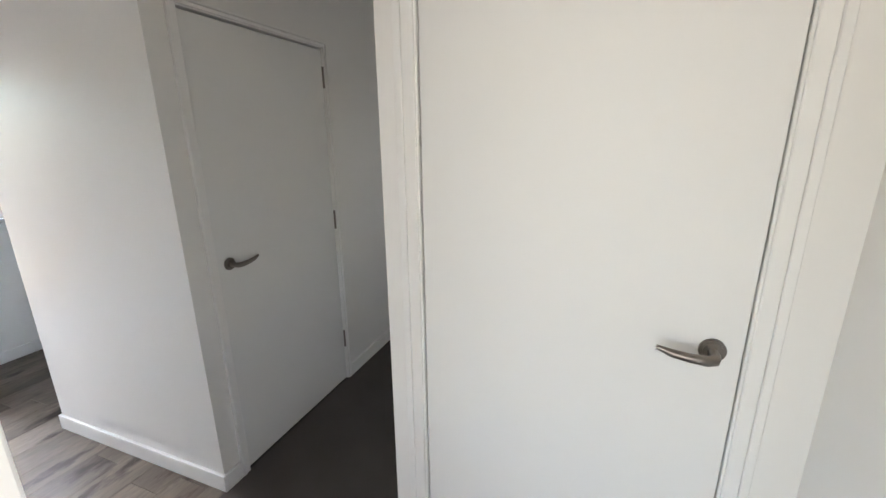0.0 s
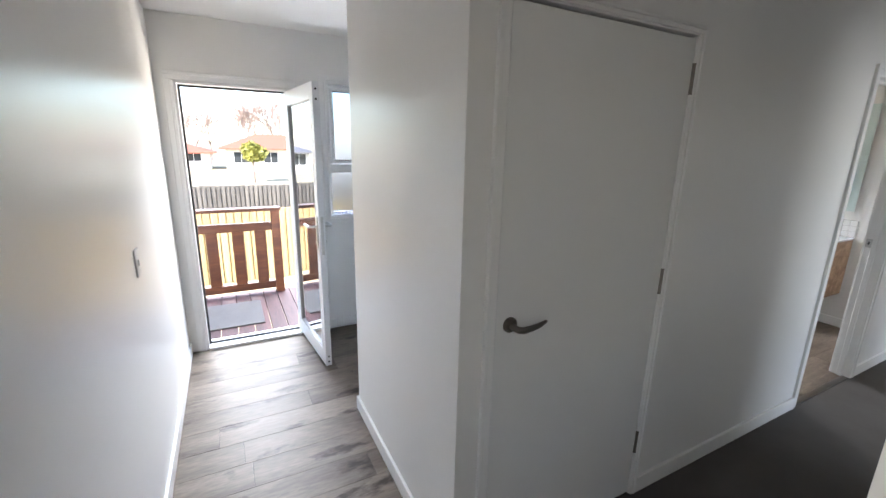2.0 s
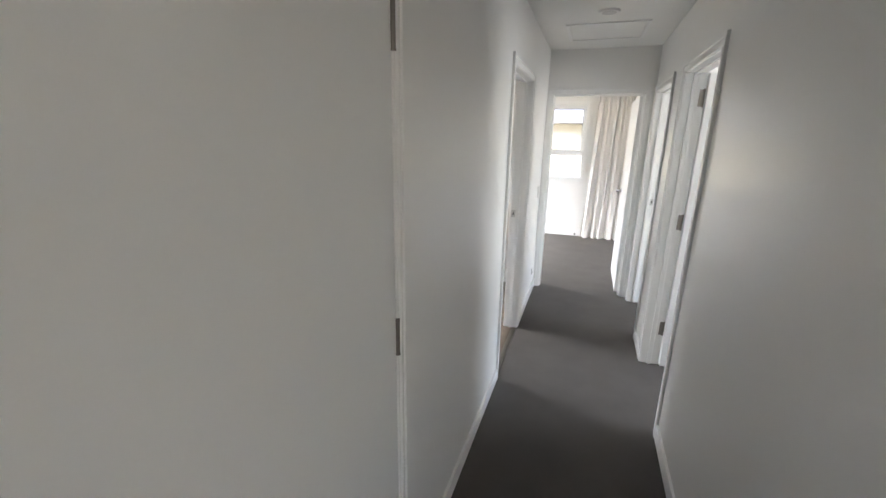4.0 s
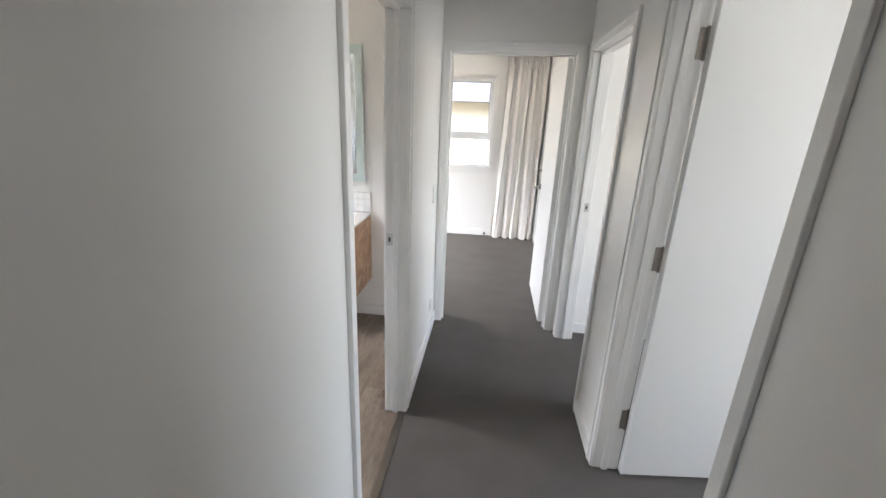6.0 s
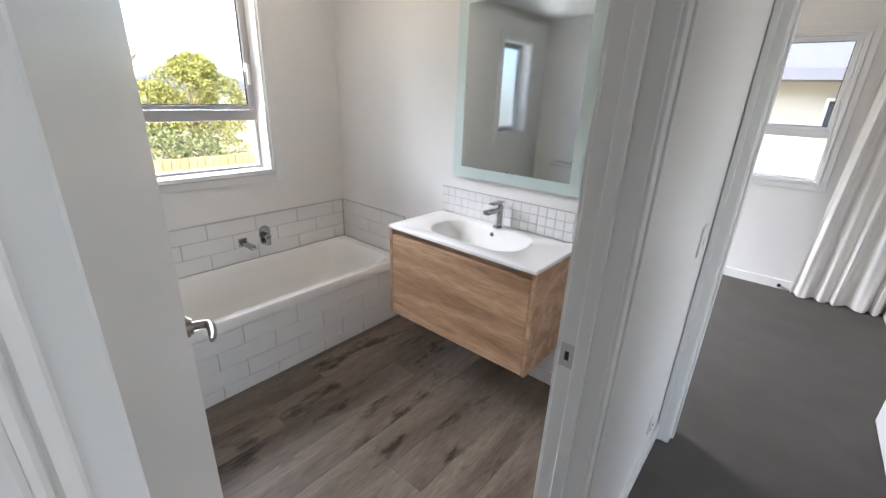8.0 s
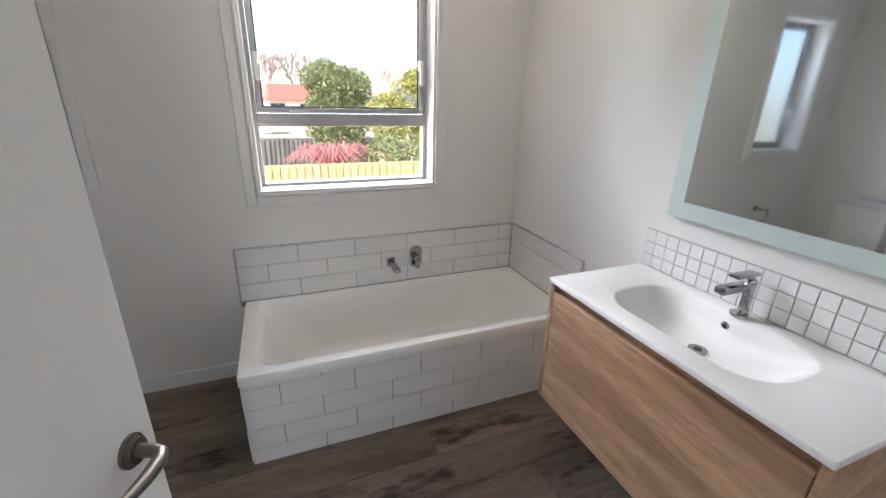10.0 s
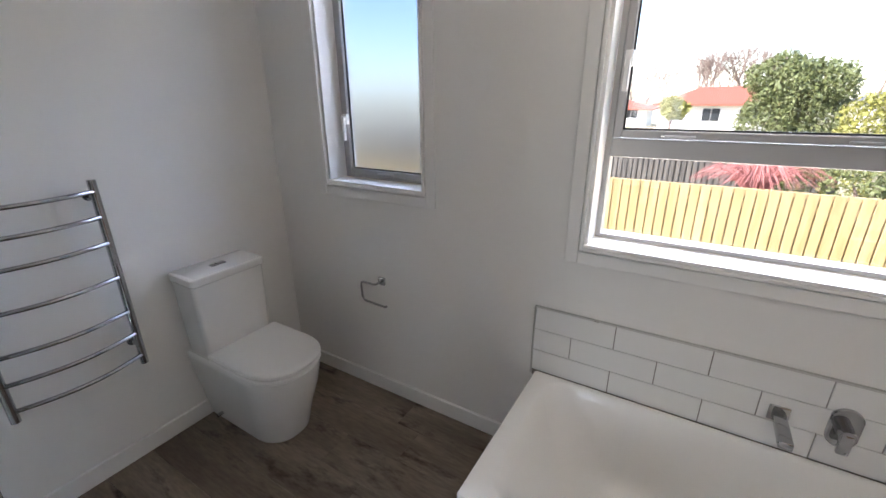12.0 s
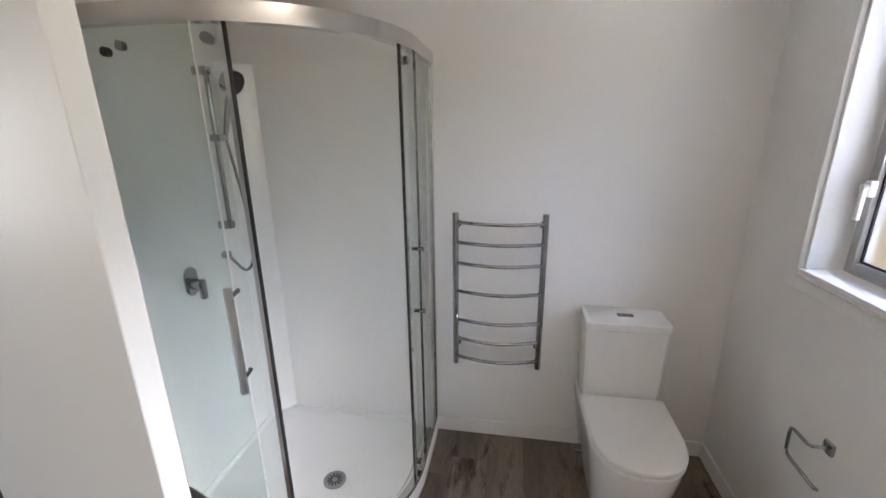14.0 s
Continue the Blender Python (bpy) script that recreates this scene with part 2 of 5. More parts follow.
def tube(points, r, seg=12, bm=None):
    """A round bar along a line of points."""
    own = bmesh.new()
    pts = [Vector(p) for p in points]
    rings = []
    up = Vector((0, 0, 1))
    for i, p in enumerate(pts):
        d = (pts[min(i + 1, len(pts) - 1)] - pts[max(i - 1, 0)]).normalized()
        ref = up if abs(d.dot(up)) < 0.95 else Vector((1, 0, 0))
        u = d.cross(ref).normalized()
        v = d.cross(u).normalized()
        rad = r[i] if isinstance(r, (list, tuple)) else r
        rings.append([own.verts.new(p + rad * (math.cos(2 * math.pi * k / seg) * u + math.sin(2 * math.pi * k / seg) * v)) for k in range(seg)])
    for a, b in zip(rings, rings[1:]):
        for k in range(seg):
            own.faces.new((a[k], a[(k + 1) % seg], b[(k + 1) % seg], b[k]))
    own.faces.new(rings[0])
    own.faces.new(rings[-1][::-1])
    return merge(bm, own)


def loft(rings, bm=None, cap=(True, True)):
    """Closed rings of equal count, joined one to the next."""
    own = bmesh.new()
    rs = [[own.verts.new(p) for p in ring] for ring in rings]
    n = len(rs[0])
    for a, b in zip(rs, rs[1:]):
        for k in range(n):
            own.faces.new((a[k], a[(k + 1) % n], b[(k + 1) % n], b[k]))
    if cap[0]:
        own.faces.new(rs[0])
    if cap[1]:
        own.faces.new(rs[-1][::-1])
    return merge(bm, own)


def rounded(cx, cy, w, d, r, z, n=6):
    """A rectangle with rounded corners, as a ring at height z."""
    ring = []
    for sx, sy, a0 in ((1, 1, 0), (-1, 1, 90), (-1, -1, 180), (1, -1, 270)):
        ox, oy = cx + sx * (w / 2 - r), cy + sy * (d / 2 - r)
        for k in range(n + 1):
            a = radians(a0 + 90 * k / n)
            ring.append((ox + r * math.cos(a), oy + r * math.sin(a), z))
    return ring


def empty(name, m, label, category, group="", kind=""):
    ob = new(name)
    ob.empty_display_size = 0.1
    ob.matrix_world = m
    return tagged(ob, label, category, group, kind)


def wall(name, axis, p0, p1, a0, a1, z1, holes=(), label="white painted plasterboard wall", mat=None, z0=0.0):
    """A wall whose faces lie at p0 and p1 across axis ('x' or 'y'), from a0 to a1 along the other, with holes (a0, a1, z0, z1)."""
    bm = bmesh.new()

    def block(b0, b1, c0, c1):
        if b1 - b0 < 1e-4 or c1 - c0 < 1e-4:
            return
        if axis == 'x':
            box(p0, b0, c0, p1, b1, c1, bm=bm)
        else:
            box(b0, p0, c0, b1, p1, c1, bm=bm)
    at = a0
    for h0, h1, hz0, hz1 in sorted(holes):
        block(at, h0, z0, z1)
        block(h0, h1, z0, hz0)
        block(h0, h1, hz1, z1)
        at = h1
    block(at, a1, z0, z1)
    bmesh.ops.remove_doubles(bm, verts=bm.verts, dist=1e-5)
    return tagged(part(name, bm, mat or WALL), label, "wall", kind="structure")

# ---------------------------------------------------------------- the plan
XW = -2.435                # inner face of the outside wall
HR = 0.965                 # hall's other wall
YN, YS = 4.42, 1.31        # bathroom's end walls
H = 2.40
DH = 1.995                 # height of door openings
BATH_DOOR = (2.51, 3.29)
CUP = (0.115, 0.94)
R1, R2 = (2.27, 3.065), (3.51, 4.30)
BED = (0.065, 0.885)
START = (1.035, 1.785)
FRONT = (-0.885, -0.15)
WIN_ENTRY = (0.13, 0.98, 1.00, 2.06)
WIN_WC = (1.694, 2.262, 1.138, 2.10)
WIN_BATH = (2.953, 3.877, 1.016, 2.10)
BEDW = (-0.75, 0.36, 0.95, 2.08)
J = 0.02                   # thickness of the jamb boards


def opening(a):
    return (a[0] - J, a[1] + J, 0, DH + J)


wall("wall_west", 'x', XW - 0.14, XW, -1.12, YN, H, [(*FRONT, 0, 1.99), WIN_ENTRY, WIN_WC, WIN_BATH])
wall("wall_entry_south", 'y', -1.09, -0.99, XW, 1.0, H)
wall("wall_hall_west", 'x', -0.10, 0.0, 0.10, YN, H, [opening(CUP), opening(BATH_DOOR)])
wall("wall_cupboard_end", 'y', -0.018, 0.10, -1.196, 0.0, H)
wall("wall_cupboard_side", 'x', -1.196, -1.10, 0.10, YS - 0.10, H)
wall("wall_bath_south", 'y', YS - 0.10, YS, XW, -0.10, H)
wall("wall_north", 'y', YN, YN + 0.10, XW - 0.14, 4.2, H, [opening(BED)])
wall("wall_hall_east", 'x', HR, HR + 0.11, 0.0, YN, H, [opening(R1), opening(R2)])
wall("wall_start", 'y', -0.10, 0.0, 0.925, 1.93, H, [opening(START)])
# the unseen window hole in this wall is added for the east fill lamp
wall("wall_start_east", 'x', 1.93, 2.03, -5.1, 1.2, H, [(-2.75, -1.45, 0.85, 2.05)])
wall("wall_store_north", 'y', 1.2, 1.3, HR + 0.11, 4.2, H)
wall("wall_bedroom_far", 'y', 7.08, 7.20, -2.6, 4.2, H, [BEDW])
wall("wall_bedroom_east", 'x', 1.02, 1.12, YN + 0.10, 7.08, H, [(5.98, 6.86, 0, 1.992)])
wall("wall_closet_back", 'x', 1.6, 1.7, YN + 0.10, 7.08, H)
# window holes in the next three walls are assumed, to hold fill lamps
wall("wall_bedroom_west", 'x', -2.6, -2.5, YN + 0.10, 7.08, H, [(5.0, 6.6, 0.9, 2.1)])
wall("wall_room_east", 'x', 4.1, 4.2, 1.3, YN, H, [(2.0, 3.8, 0.6, 2.1)])
wall("wall_living_south", 'y', -5.2, -5.1, -2.6, 2.03, H, [(-1.8, 1.5, 0.3, 2.1)])
wall("wall_living_west", 'x', -2.6, -2.5, -5.1, -1.12, H)

tagged(part("floor", box(0.0, -5.1, -0.1, 4.2, 7.08, 0.0), CARPET), "dark grey-brown cut-pile carpet in hall and bedrooms", "floor", kind="structure")
tagged(part("floor_bedroom_side", box(-2.6, YN + 0.05, -0.1, -0.001, 7.08, 0.0), CARPET), "dark grey bedroom carpet", "floor", kind="structure")
tagged(part("floor_living_side", box(-2.6, -5.1, -0.1, -0.001, -1.05, 0.0), CARPET), "dark grey living room carpet", "floor", kind="structure")
tagged(part("ceiling", box(-2.62, -5.2, H, 4.2, 7.2, H + 0.08), CEIL), "smooth white painted ceiling", "ceiling", kind="structure")

# added fill lamps: four at assumed windows the walk never looks at, two in the west yard
fill_lamp("fill_living", (-0.15, -5.05, 1.3), (-0.15, 0, 1.0), 3.0, 1.7, 4, (1.0, 0.94, 0.90))
fill_lamp("fill_east", (1.9, -2.1, 1.45), (0.0, -0.6, 1.2), 1.3, 1.2, 2.2, (1.0, 0.94, 0.91))
fill_lamp("fill_bedroom", (-2.47, 5.8, 1.5), (0, 5.8, 1.1), 1.5, 1.2, 3.2, (1.0, 0.97, 0.93))
fill_lamp("fill_room", (4.05, 2.9, 1.4), (0, 2.9, 1.1), 1.7, 1.4, 9, (0.88, 0.94, 1.0))
# big lamp added above the sight lines, boosting the sky's light from the west
fill_lamp("fill_west_sky", (-8.6, 3.2, 5.2), (-2.4, 3.2, 1.5), 10.4, 2.6, 850, (0.93, 0.96, 1.0))
# warm lamp added below the sills, imitating light bounced off the sunlit ground
fill_lamp("fill_yard_bounce", (-4.45, 3.2, -0.95), (-3.45, 3.2, 1.2), 3.6, 2.2, 265, (1.0, 0.91, 0.79))


# ---------------------------------------------------------------- trims and doors
def skirting(x0, y0, x1, y1, nx, ny, h=0.085, t=0.014):
    """A skirting board from one point of a wall to another; (nx, ny) points into the room."""
    bm = box(min(x0, x1, x0 + nx * t, x1 + nx * t), min(y0, y1, y0 + ny * t, y1 + ny * t), 0.001,
             max(x0, x1, x0 + nx * t, x1 + nx * t), max(y0, y1, y0 + ny * t, y1 + ny * t), h, bevel=0.003)
    return tagged(part("baseboard", bm, TRIM), "white painted timber skirting board along the wall", "baseboard", kind="structure")


C = 0.055                  # width of the architraves
skirting(XW, -0.99, 1.0, -0.99, 0, 1)
skirting(-1.208, -0.018, 0.012, -0.018, 0, -1)
skirting(0.0, -0.018, 0.0, CUP[0] - 0.045, 1, 0)
skirting(-1.196, -0.018, -1.196, YS - 0.1, -1, 0)
skirting(XW, FRONT[1] + 0.055, XW, 0.50, 1, 0)
skirting(XW, YS - 0.1, -1.196, YS - 0.1, 0, -1)
skirting(0.0, CUP[1] + 0.032, 0.0, BATH_DOOR[0] - C, 1, 0)
skirting(0.0, BATH_DOOR[1] + C, 0.0, YN, 1, 0)
skirting(HR, 0.0, HR, R1[0] - C, -1, 0)
skirting(HR, R1[1] + C, HR, R2[0] - C, -1, 0)
skirting(HR + 0.11, YN, 3.9, YN, 0, -1)
skirting(-2.5, 7.08, 1.02, 7.08, 0, -1)
skirting(1.02, YN + 0.1, 1.02, 5.92, -1, 0)
skirting(XW, 1.31, XW, 2.80, 1, 0)
skirting(-1.06, YS, XW, YS, 0, 1)
skirting(-1.41, YN, -0.10, YN, 0, -1)
skirting(-0.10, BATH_DOOR[1] + C, -0.10, YN, -1, 0)


def door_frame(axis, p0, p1, a, c0=C, c1=C, sides=(1, 1), label="white painted timber door frame with flat architraves", narrow=False):
    """Jambs, head, stops and architraves of an opening a in a wall between p0 and p1."""
    fr = empty("door_frame", Matrix.Identity(4), label, "door frame", kind="structure")
    top = DH

    def b(name, q0, q1, b0, b1, z0, z1, bev=0.002):
        bm = box(q0, b0, z0, q1, b1, z1, bev, 1) if axis == 'x' else box(b0, q0, z0, b1, q1, z1, bev, 1)
        part(name, bm, TRIM, fr)
    e = 0.003
    b("jamb", p0 - e, p1 + e, a[0] - J, a[0], 0, top)
    b("jamb", p0 - e, p1 + e, a[1], a[1] + J, 0, top)
    b("head_jamb", p0 - e, p1 + e, a[0] - J, a[1] + J, top, top + J)
    mid = (p0 + p1) / 2
    b("door_stop", mid - 0.014, mid + 0.014, a[0], a[0] + 0.011, 0, top - 0.011)
    b("door_stop", mid - 0.014, mid + 0.014, a[1] - 0.011, a[1], 0, top - 0.011)
    b("door_stop", mid - 0.014, mid + 0.014, a[0], a[1], top - 0.011, top)
    r = 0.005
    for on, q, s in ((sides[0], p0, -1), (sides[1], p1, 1)):
        if not on:
            continue
        for k, (w0, w1, d) in enumerate(((0.0, 0.62, 0.011), (0.62, 1.0, 0.016))):
            q0, q1 = sorted((q, q + s * d))
            b("architrave", q0, q1, a[0] - r - c0 * w1, a[0] - r - c0 * w0, 0, top + r + c1 * w0)
            b("architrave", q0, q1, a[1] + r + c1 * w0, a[1] + r + c1 * w1, 0, top + r + c1 * w0)
            b("head_architrave", q0, q1, a[0] - r - c0 * w1, a[1] + r + c1 * w1, top + r + c1 * w0, top + r + c1 * w1)
    return fr


def lever(parent, x, z, side, metal, direction=1, y=0.0):
    """A lever handle on the face y of a leaf; side +1 or -1 is the way that it stands out, direction where the lever points."""
    bm = rod((x, y, z), (x, y + side * 0.010, z), 0.027, 28)
    bmesh.ops.bevel(bm, geom=[e for e in bm.edges if abs(e.verts[0].co.y - e.verts[1].co.y) < 1e-5 and abs(e.verts[0].co.y - y) > 0.005], offset=0.004, segments=2, affect='EDGES')
    rod((x, y + side * 0.008, z), (x, y + side * 0.014, z), 0.021, 24, bm)
    handle = part("door_handle", bm, metal, parent, "brushed metal lever handle on a round rose", True)
    pts = [(x, y + side * 0.012, z), (x, y + side * 0.035, z - 0.001), (x + direction * 0.004, y + side * 0.047, z - 0.002), (x + direction * 0.018, y + side * 0.053, z - 0.003),
           (x + direction * 0.05, y + side * 0.054, z - 0.001), (x + direction * 0.085, y + side * 0.053, z + 0.004), (x + direction * 0.115, y + side * 0.050, z + 0.012)]
    part("lever", tube(pts, [0.011, 0.011, 0.0115, 0.0115, 0.0105, 0.009, 0.005], 14), metal, handle, smooth=True)


def hinge(parent, z, y, metal, plate=False):
    bm = rod((0, y, z - 0.05), (0, y, z + 0.05), 0.006, 12)
    for k in (-0.05, 0.05):
        rod((0, y, z + k), (0, y, z + k * 1.08), 0.0072, 12, bm)
    if plate:
        box(0.0, y - 0.0015, z - 0.05, 0.028, y + 0.0015, z + 0.05, bm=bm)
        box(-0.028, y - 0.0015, z - 0.05, 0.0, y + 0.0015, z + 0.05, bm=bm)
    part("hinge", bm, metal, parent, "brushed metal butt hinge", True)


HINGES = (0.29, 1.066, 1.848)


def flush_door(name, x, y, angle, width, flip, label, lever_z=1.015, metal=None, plate=False, hinge_y=None):
    """A flush leaf hinged at (x, y), 35 mm thick, turned to angle; flip sets on which side of its hinge line it lies."""
    metal = metal or NICKEL
    d = empty(name, pose(x, y, 0, 0, 0, angle), label, "door", kind="structure")
    y0, y1 = (0.0, 0.036) if flip else (-0.036, 0.0)
    part("leaf", box(0.002, y0, 0.012, width, y1, 1.985, 0.0018, 1), DOOR, d)
    lever(d, width - 0.058, lever_z, 1, metal, -1, y1)
    lever(d, width - 0.058, lever_z, -1, metal, -1, y0)
    part("latch_plate", box(width - 0.0005, (y0 + y1) / 2 - 0.011, lever_z - 0.03, width + 0.0015, (y0 + y1) / 2 + 0.011, lever_z + 0.03, 0.0006, 1), STEEL, d)
    for z in HINGES:
        hinge(d, z, (-0.004 if flip else 0.004) if hinge_y is None else hinge_y, metal, plate)
    return d


door_frame('x', -0.10, 0.0, CUP, 0.04, 0.024, (0, 1))
flush_door("door_1", -0.001, CUP[1] - 0.003, -90, CUP[1] - CUP[0] - 0.006, False, "closed white flush cupboard door with brushed lever handle")
door_frame('x', -0.10, 0.0, BATH_DOOR)
flush_door("door_2", -0.106, BATH_DOOR[0] + 0.004, 162.4, 0.87, False, "white flush bathroom door standing open into the bathroom", 0.955)
door_frame('x', HR, HR + 0.11, R1)
flush_door("door_3", HR + 0.116, R1[1] - 0.003, 6, 0.785, False, "white flush bedroom door standing wide open", 1.02, plate=True)
door_frame('x', HR, HR + 0.11, R2)
door_frame('y', YN, YN + 0.10, BED)
flush_door("door_4", BED[1] - 0.003, YN + 0.104, 90, 0.80, True, "white flush door to the far bedroom standing open", 1.0, CHROME, plate=True)
door_frame('y', -0.10, 0.0, START, 0.05, 0.05, (1, 0))
flush_door("door_5", START[0] + 0.003, -0.099, 0, START[1] - START[0] - 0.006, True, "closed white flush door with brushed lever handle", 1.075, plate=True, hinge_y=0.038)
closet = flush_door("door_6", 1.021, 6.02, 90, 0.80, False, "closed white flush wardrobe door in the bedroom", 0.98, CHROME)


def strike(x, y, z, nx, ny):
    """A strike plate on a jamb whose face looks along (nx, ny)."""
    if abs(nx):
        bm = box(x, y - 0.016, z - 0.03, x + nx * 0.002, y + 0.016, z + 0.03, 0.0006, 1)
    else:
        bm = box(x - 0.016, y, z - 0.03, x + 0.016, y + ny * 0.002, z + 0.03, 0.0006, 1)
        box(x - 0.007, y + ny * 0.0005, z - 0.014, x + 0.007, y + ny * 0.0026, z + 0.014, bm=bm)
    ob = part("strike_plate", bm, STEEL)
    tagged(ob, "brushed steel strike plate let into the door jamb", "strike plate")
    # the latch hole is a thin black block, its shade given as colour
    part("latch_hole", box(x - 0.005, y + ny * 0.002, z - 0.011, x + 0.005, y + ny * 0.0032, z + 0.011), BLACK, ob)


strike(-0.082, BATH_DOOR[1], 1.0, 0, -1)
strike(HR + 0.085, R2[1], 1.02, 0, -1)

# cased end of the wall beside the living room
jamb_end = empty("cased_opening", Matrix.Identity(4), "white painted casing round the living room opening", "door frame", kind="structure")
part("jamb", box(1.0, -1.10, 0, 1.02, -0.98, DH, 0.002, 1), TRIM, jamb_end)
part("architrave", box(0.985, -0.99, 0, 1.045, -0.955, DH, 0.003, 1), TRIM, jamb_end)
part("architrave", box(1.02, -0.957, 0, 1.06, -0.938, DH, 0.004, 2), TRIM, jamb_end)


# ---------------------------------------------------------------- windows
def window(name, m, w, h, transom, frosted, label, metal=None, casing=0.063, depth=0.115, top_sash=True, latches=(), sash_side=False, low_latch=False):
    """A window in local axes: x along the wall, y outwards, z up from the sill, y = 0 the inner wall face."""
    metal = metal or ALU
    glass = FROST if frosted else GLASS
    o = empty(name, m, label, "window", kind="structure")

    def b(nm, x0, y0, z0, x1, y1, z1, mat, bev=0.0015, parent=None):
        return part(nm, box(x0, y0, z0, x1, y1, z1, bev, 1), mat, parent or o)
    t = 0.012
    b("sill_board", 0, -0.012, 0, w, depth, t, TRIM)
    b("lining", 0, 0, h - t, w, depth, h, TRIM)
    b("lining", 0, 0, t, t, depth, h - t, TRIM)
    b("lining", w - t, 0, t, w, depth, h - t, TRIM)
    for d, a0, a1 in ((0.016, 0.0, 0.012), (0.010, 0.016, casing)):
        b("casing", -a1, -d, -a1, -a0, 0, h + a1, TRIM, 0.002)
        b("casing", w + a0, -d, -a1, w + a1, 0, h + a1, TRIM, 0.002)
        b("casing", -a0, -d, -a1, w + a0, 0, -a0, TRIM, 0.002)
        b("casing", -a0, -d, h + a0, w + a0, 0, h + a1, TRIM, 0.002)
    f = 0.019
    x0, x1, z0, z1 = t, w - t, t, h - t
    fr = b("window_frame", x0, depth - 0.002, z0, x0 + f, depth + 0.06, z1, metal)
    b("frame_member", x1 - f, depth - 0.002, z0, x1, depth + 0.06, z1, metal, parent=fr)
    b("frame_member", x0 + f, depth - 0.002, z0, x1 - f, depth + 0.06, z0 + f * 0.8, metal, parent=fr)
    b("frame_member", x0 + f, depth - 0.002, z1 - f, x1 - f, depth + 0.06, z1, metal, parent=fr)

    def pane(a0, c0, a1, c1, sash):
        if sash:
            s = 0.029
            y0, y1 = depth - 0.012, depth + 0.03
            sa = b("sash", a0 + 0.003, y0, c0 + 0.003, a0 + s, y1, c1 - 0.003, metal, 0.003)
            b("sash_rail", a1 - s, y0, c0 + 0.003, a1 - 0.003, y1, c1 - 0.003, metal, 0.003, sa)
            b("sash_rail", a0 + s, y0, c0 + 0.003, a1 - s, y1, c0 + s, metal, 0.003, sa)
            b("sash_rail", a0 + s, y0, c1 - s, a1 - s, y1, c1 - 0.003, metal, 0.003, sa)
            a0, c0, a1, c1 = a0 + s, c0 + s, a1 - s, c1 - s
            g = 0.006
            rim = bmesh.new()
            for q in ((a0, c0, a0 + g, c1), (a1 - g, c0, a1, c1), (a0, c0, a1, c0 + g), (a0, c1 - g, a1, c1)):
                box(q[0], depth + 0.004, q[1], q[2], depth + 0.010, q[3], bm=rim)
            part("glazing_bead", rim, BLACK, sa)
        p = part("pane", box(a0, depth + 0.012, c0, a1, depth + 0.018, c1), glass, o)
        p.visible_shadow = frosted
        return a0, c0, a1, c1
    if transom:
        b("transom", x0 + f, depth - 0.004, transom[0], x1 - f, depth + 0.06, transom[1], metal)
        pane(x0 + f, z0 + f * 0.8, x1 - f, transom[0], False)
        pane(x0 + f, transom[1], x1 - f, z1 - f, top_sash)
    else:
        pane(x0 + f, z0 + f * 0.8, x1 - f, z1 - f, top_sash)
    for lx, lz, s in latches:
        bm = box(lx - 0.013, depth - 0.03, lz, lx + 0.013, depth - 0.01, lz + 0.05, 0.004)
        box(lx - 0.008, depth - 0.045, lz - 0.075, lx + 0.008, depth - 0.03, lz + 0.03, 0.004, bm=bm)
        rod((lx, depth - 0.045, lz + 0.03), (lx, depth - 0.012, lz + 0.03), 0.011, 16, bm)
        part("window_latch", bm, PLASTIC, o, "white cast window latch", True)
    if low_latch:
        z = (transom[1] if transom and not sash_side else z0 + f) + 0.012
        for cx in ((0.25 * w, 0.75 * w) if transom and not sash_side else (0.5 * w,)):
            part("wedge_fastener", box(cx - 0.05, depth - 0.024, z - 0.003, cx + 0.05, depth - 0.010, z + 0.004, 0.002), STEEL, o)
    return o


def west(y0, z0):
    return Matrix.Translation((XW, y0, z0)) @ pose(0, 0, 0, 0, 0, 90)


w1 = WIN_BATH
window("window_1", west(w1[0], w1[2]), w1[1] - w1[0], w1[3] - w1[2], (0.312, 0.374), False, "aluminium bathroom window with opening top sash", latches=((0.055, 0.60, 1), (w1[1] - w1[0] - 0.055, 0.60, 1)), low_latch=True)
w2 = WIN_WC
window("window_2", west(w2[0], w2[2]), w2[1] - w2[0], w2[3] - w2[2], None, True, "narrow frosted aluminium window above the toilet", latches=((0.055, 0.27, 1),), low_latch=True)
w3 = WIN_ENTRY
ew = window("window_3", west(w3[0], w3[2]), w3[1] - w3[0], w3[3] - w3[2], (0.36, 0.43), True, "white aluminium entry window with frosted panes", ALUWHITE, casing=0.05, depth=0.06)
part("window_latch", box(0.10, 0.0, 0.012, 0.17, 0.045, 0.02, 0.003, bm=rod((0.135, 0.03, 0.015), (0.135, 0.03, 0.045), 0.006, 12)), STEEL, ew)
w4 = BEDW
window("window_4", Matrix.Translation((w4[0], 7.08, w4[2])), w4[1] - w4[0], w4[3] - w4[2], (0.355, 0.412), False, "white aluminium bedroom window with two lights", ALUWHITE, casing=0.06, depth=0.06)

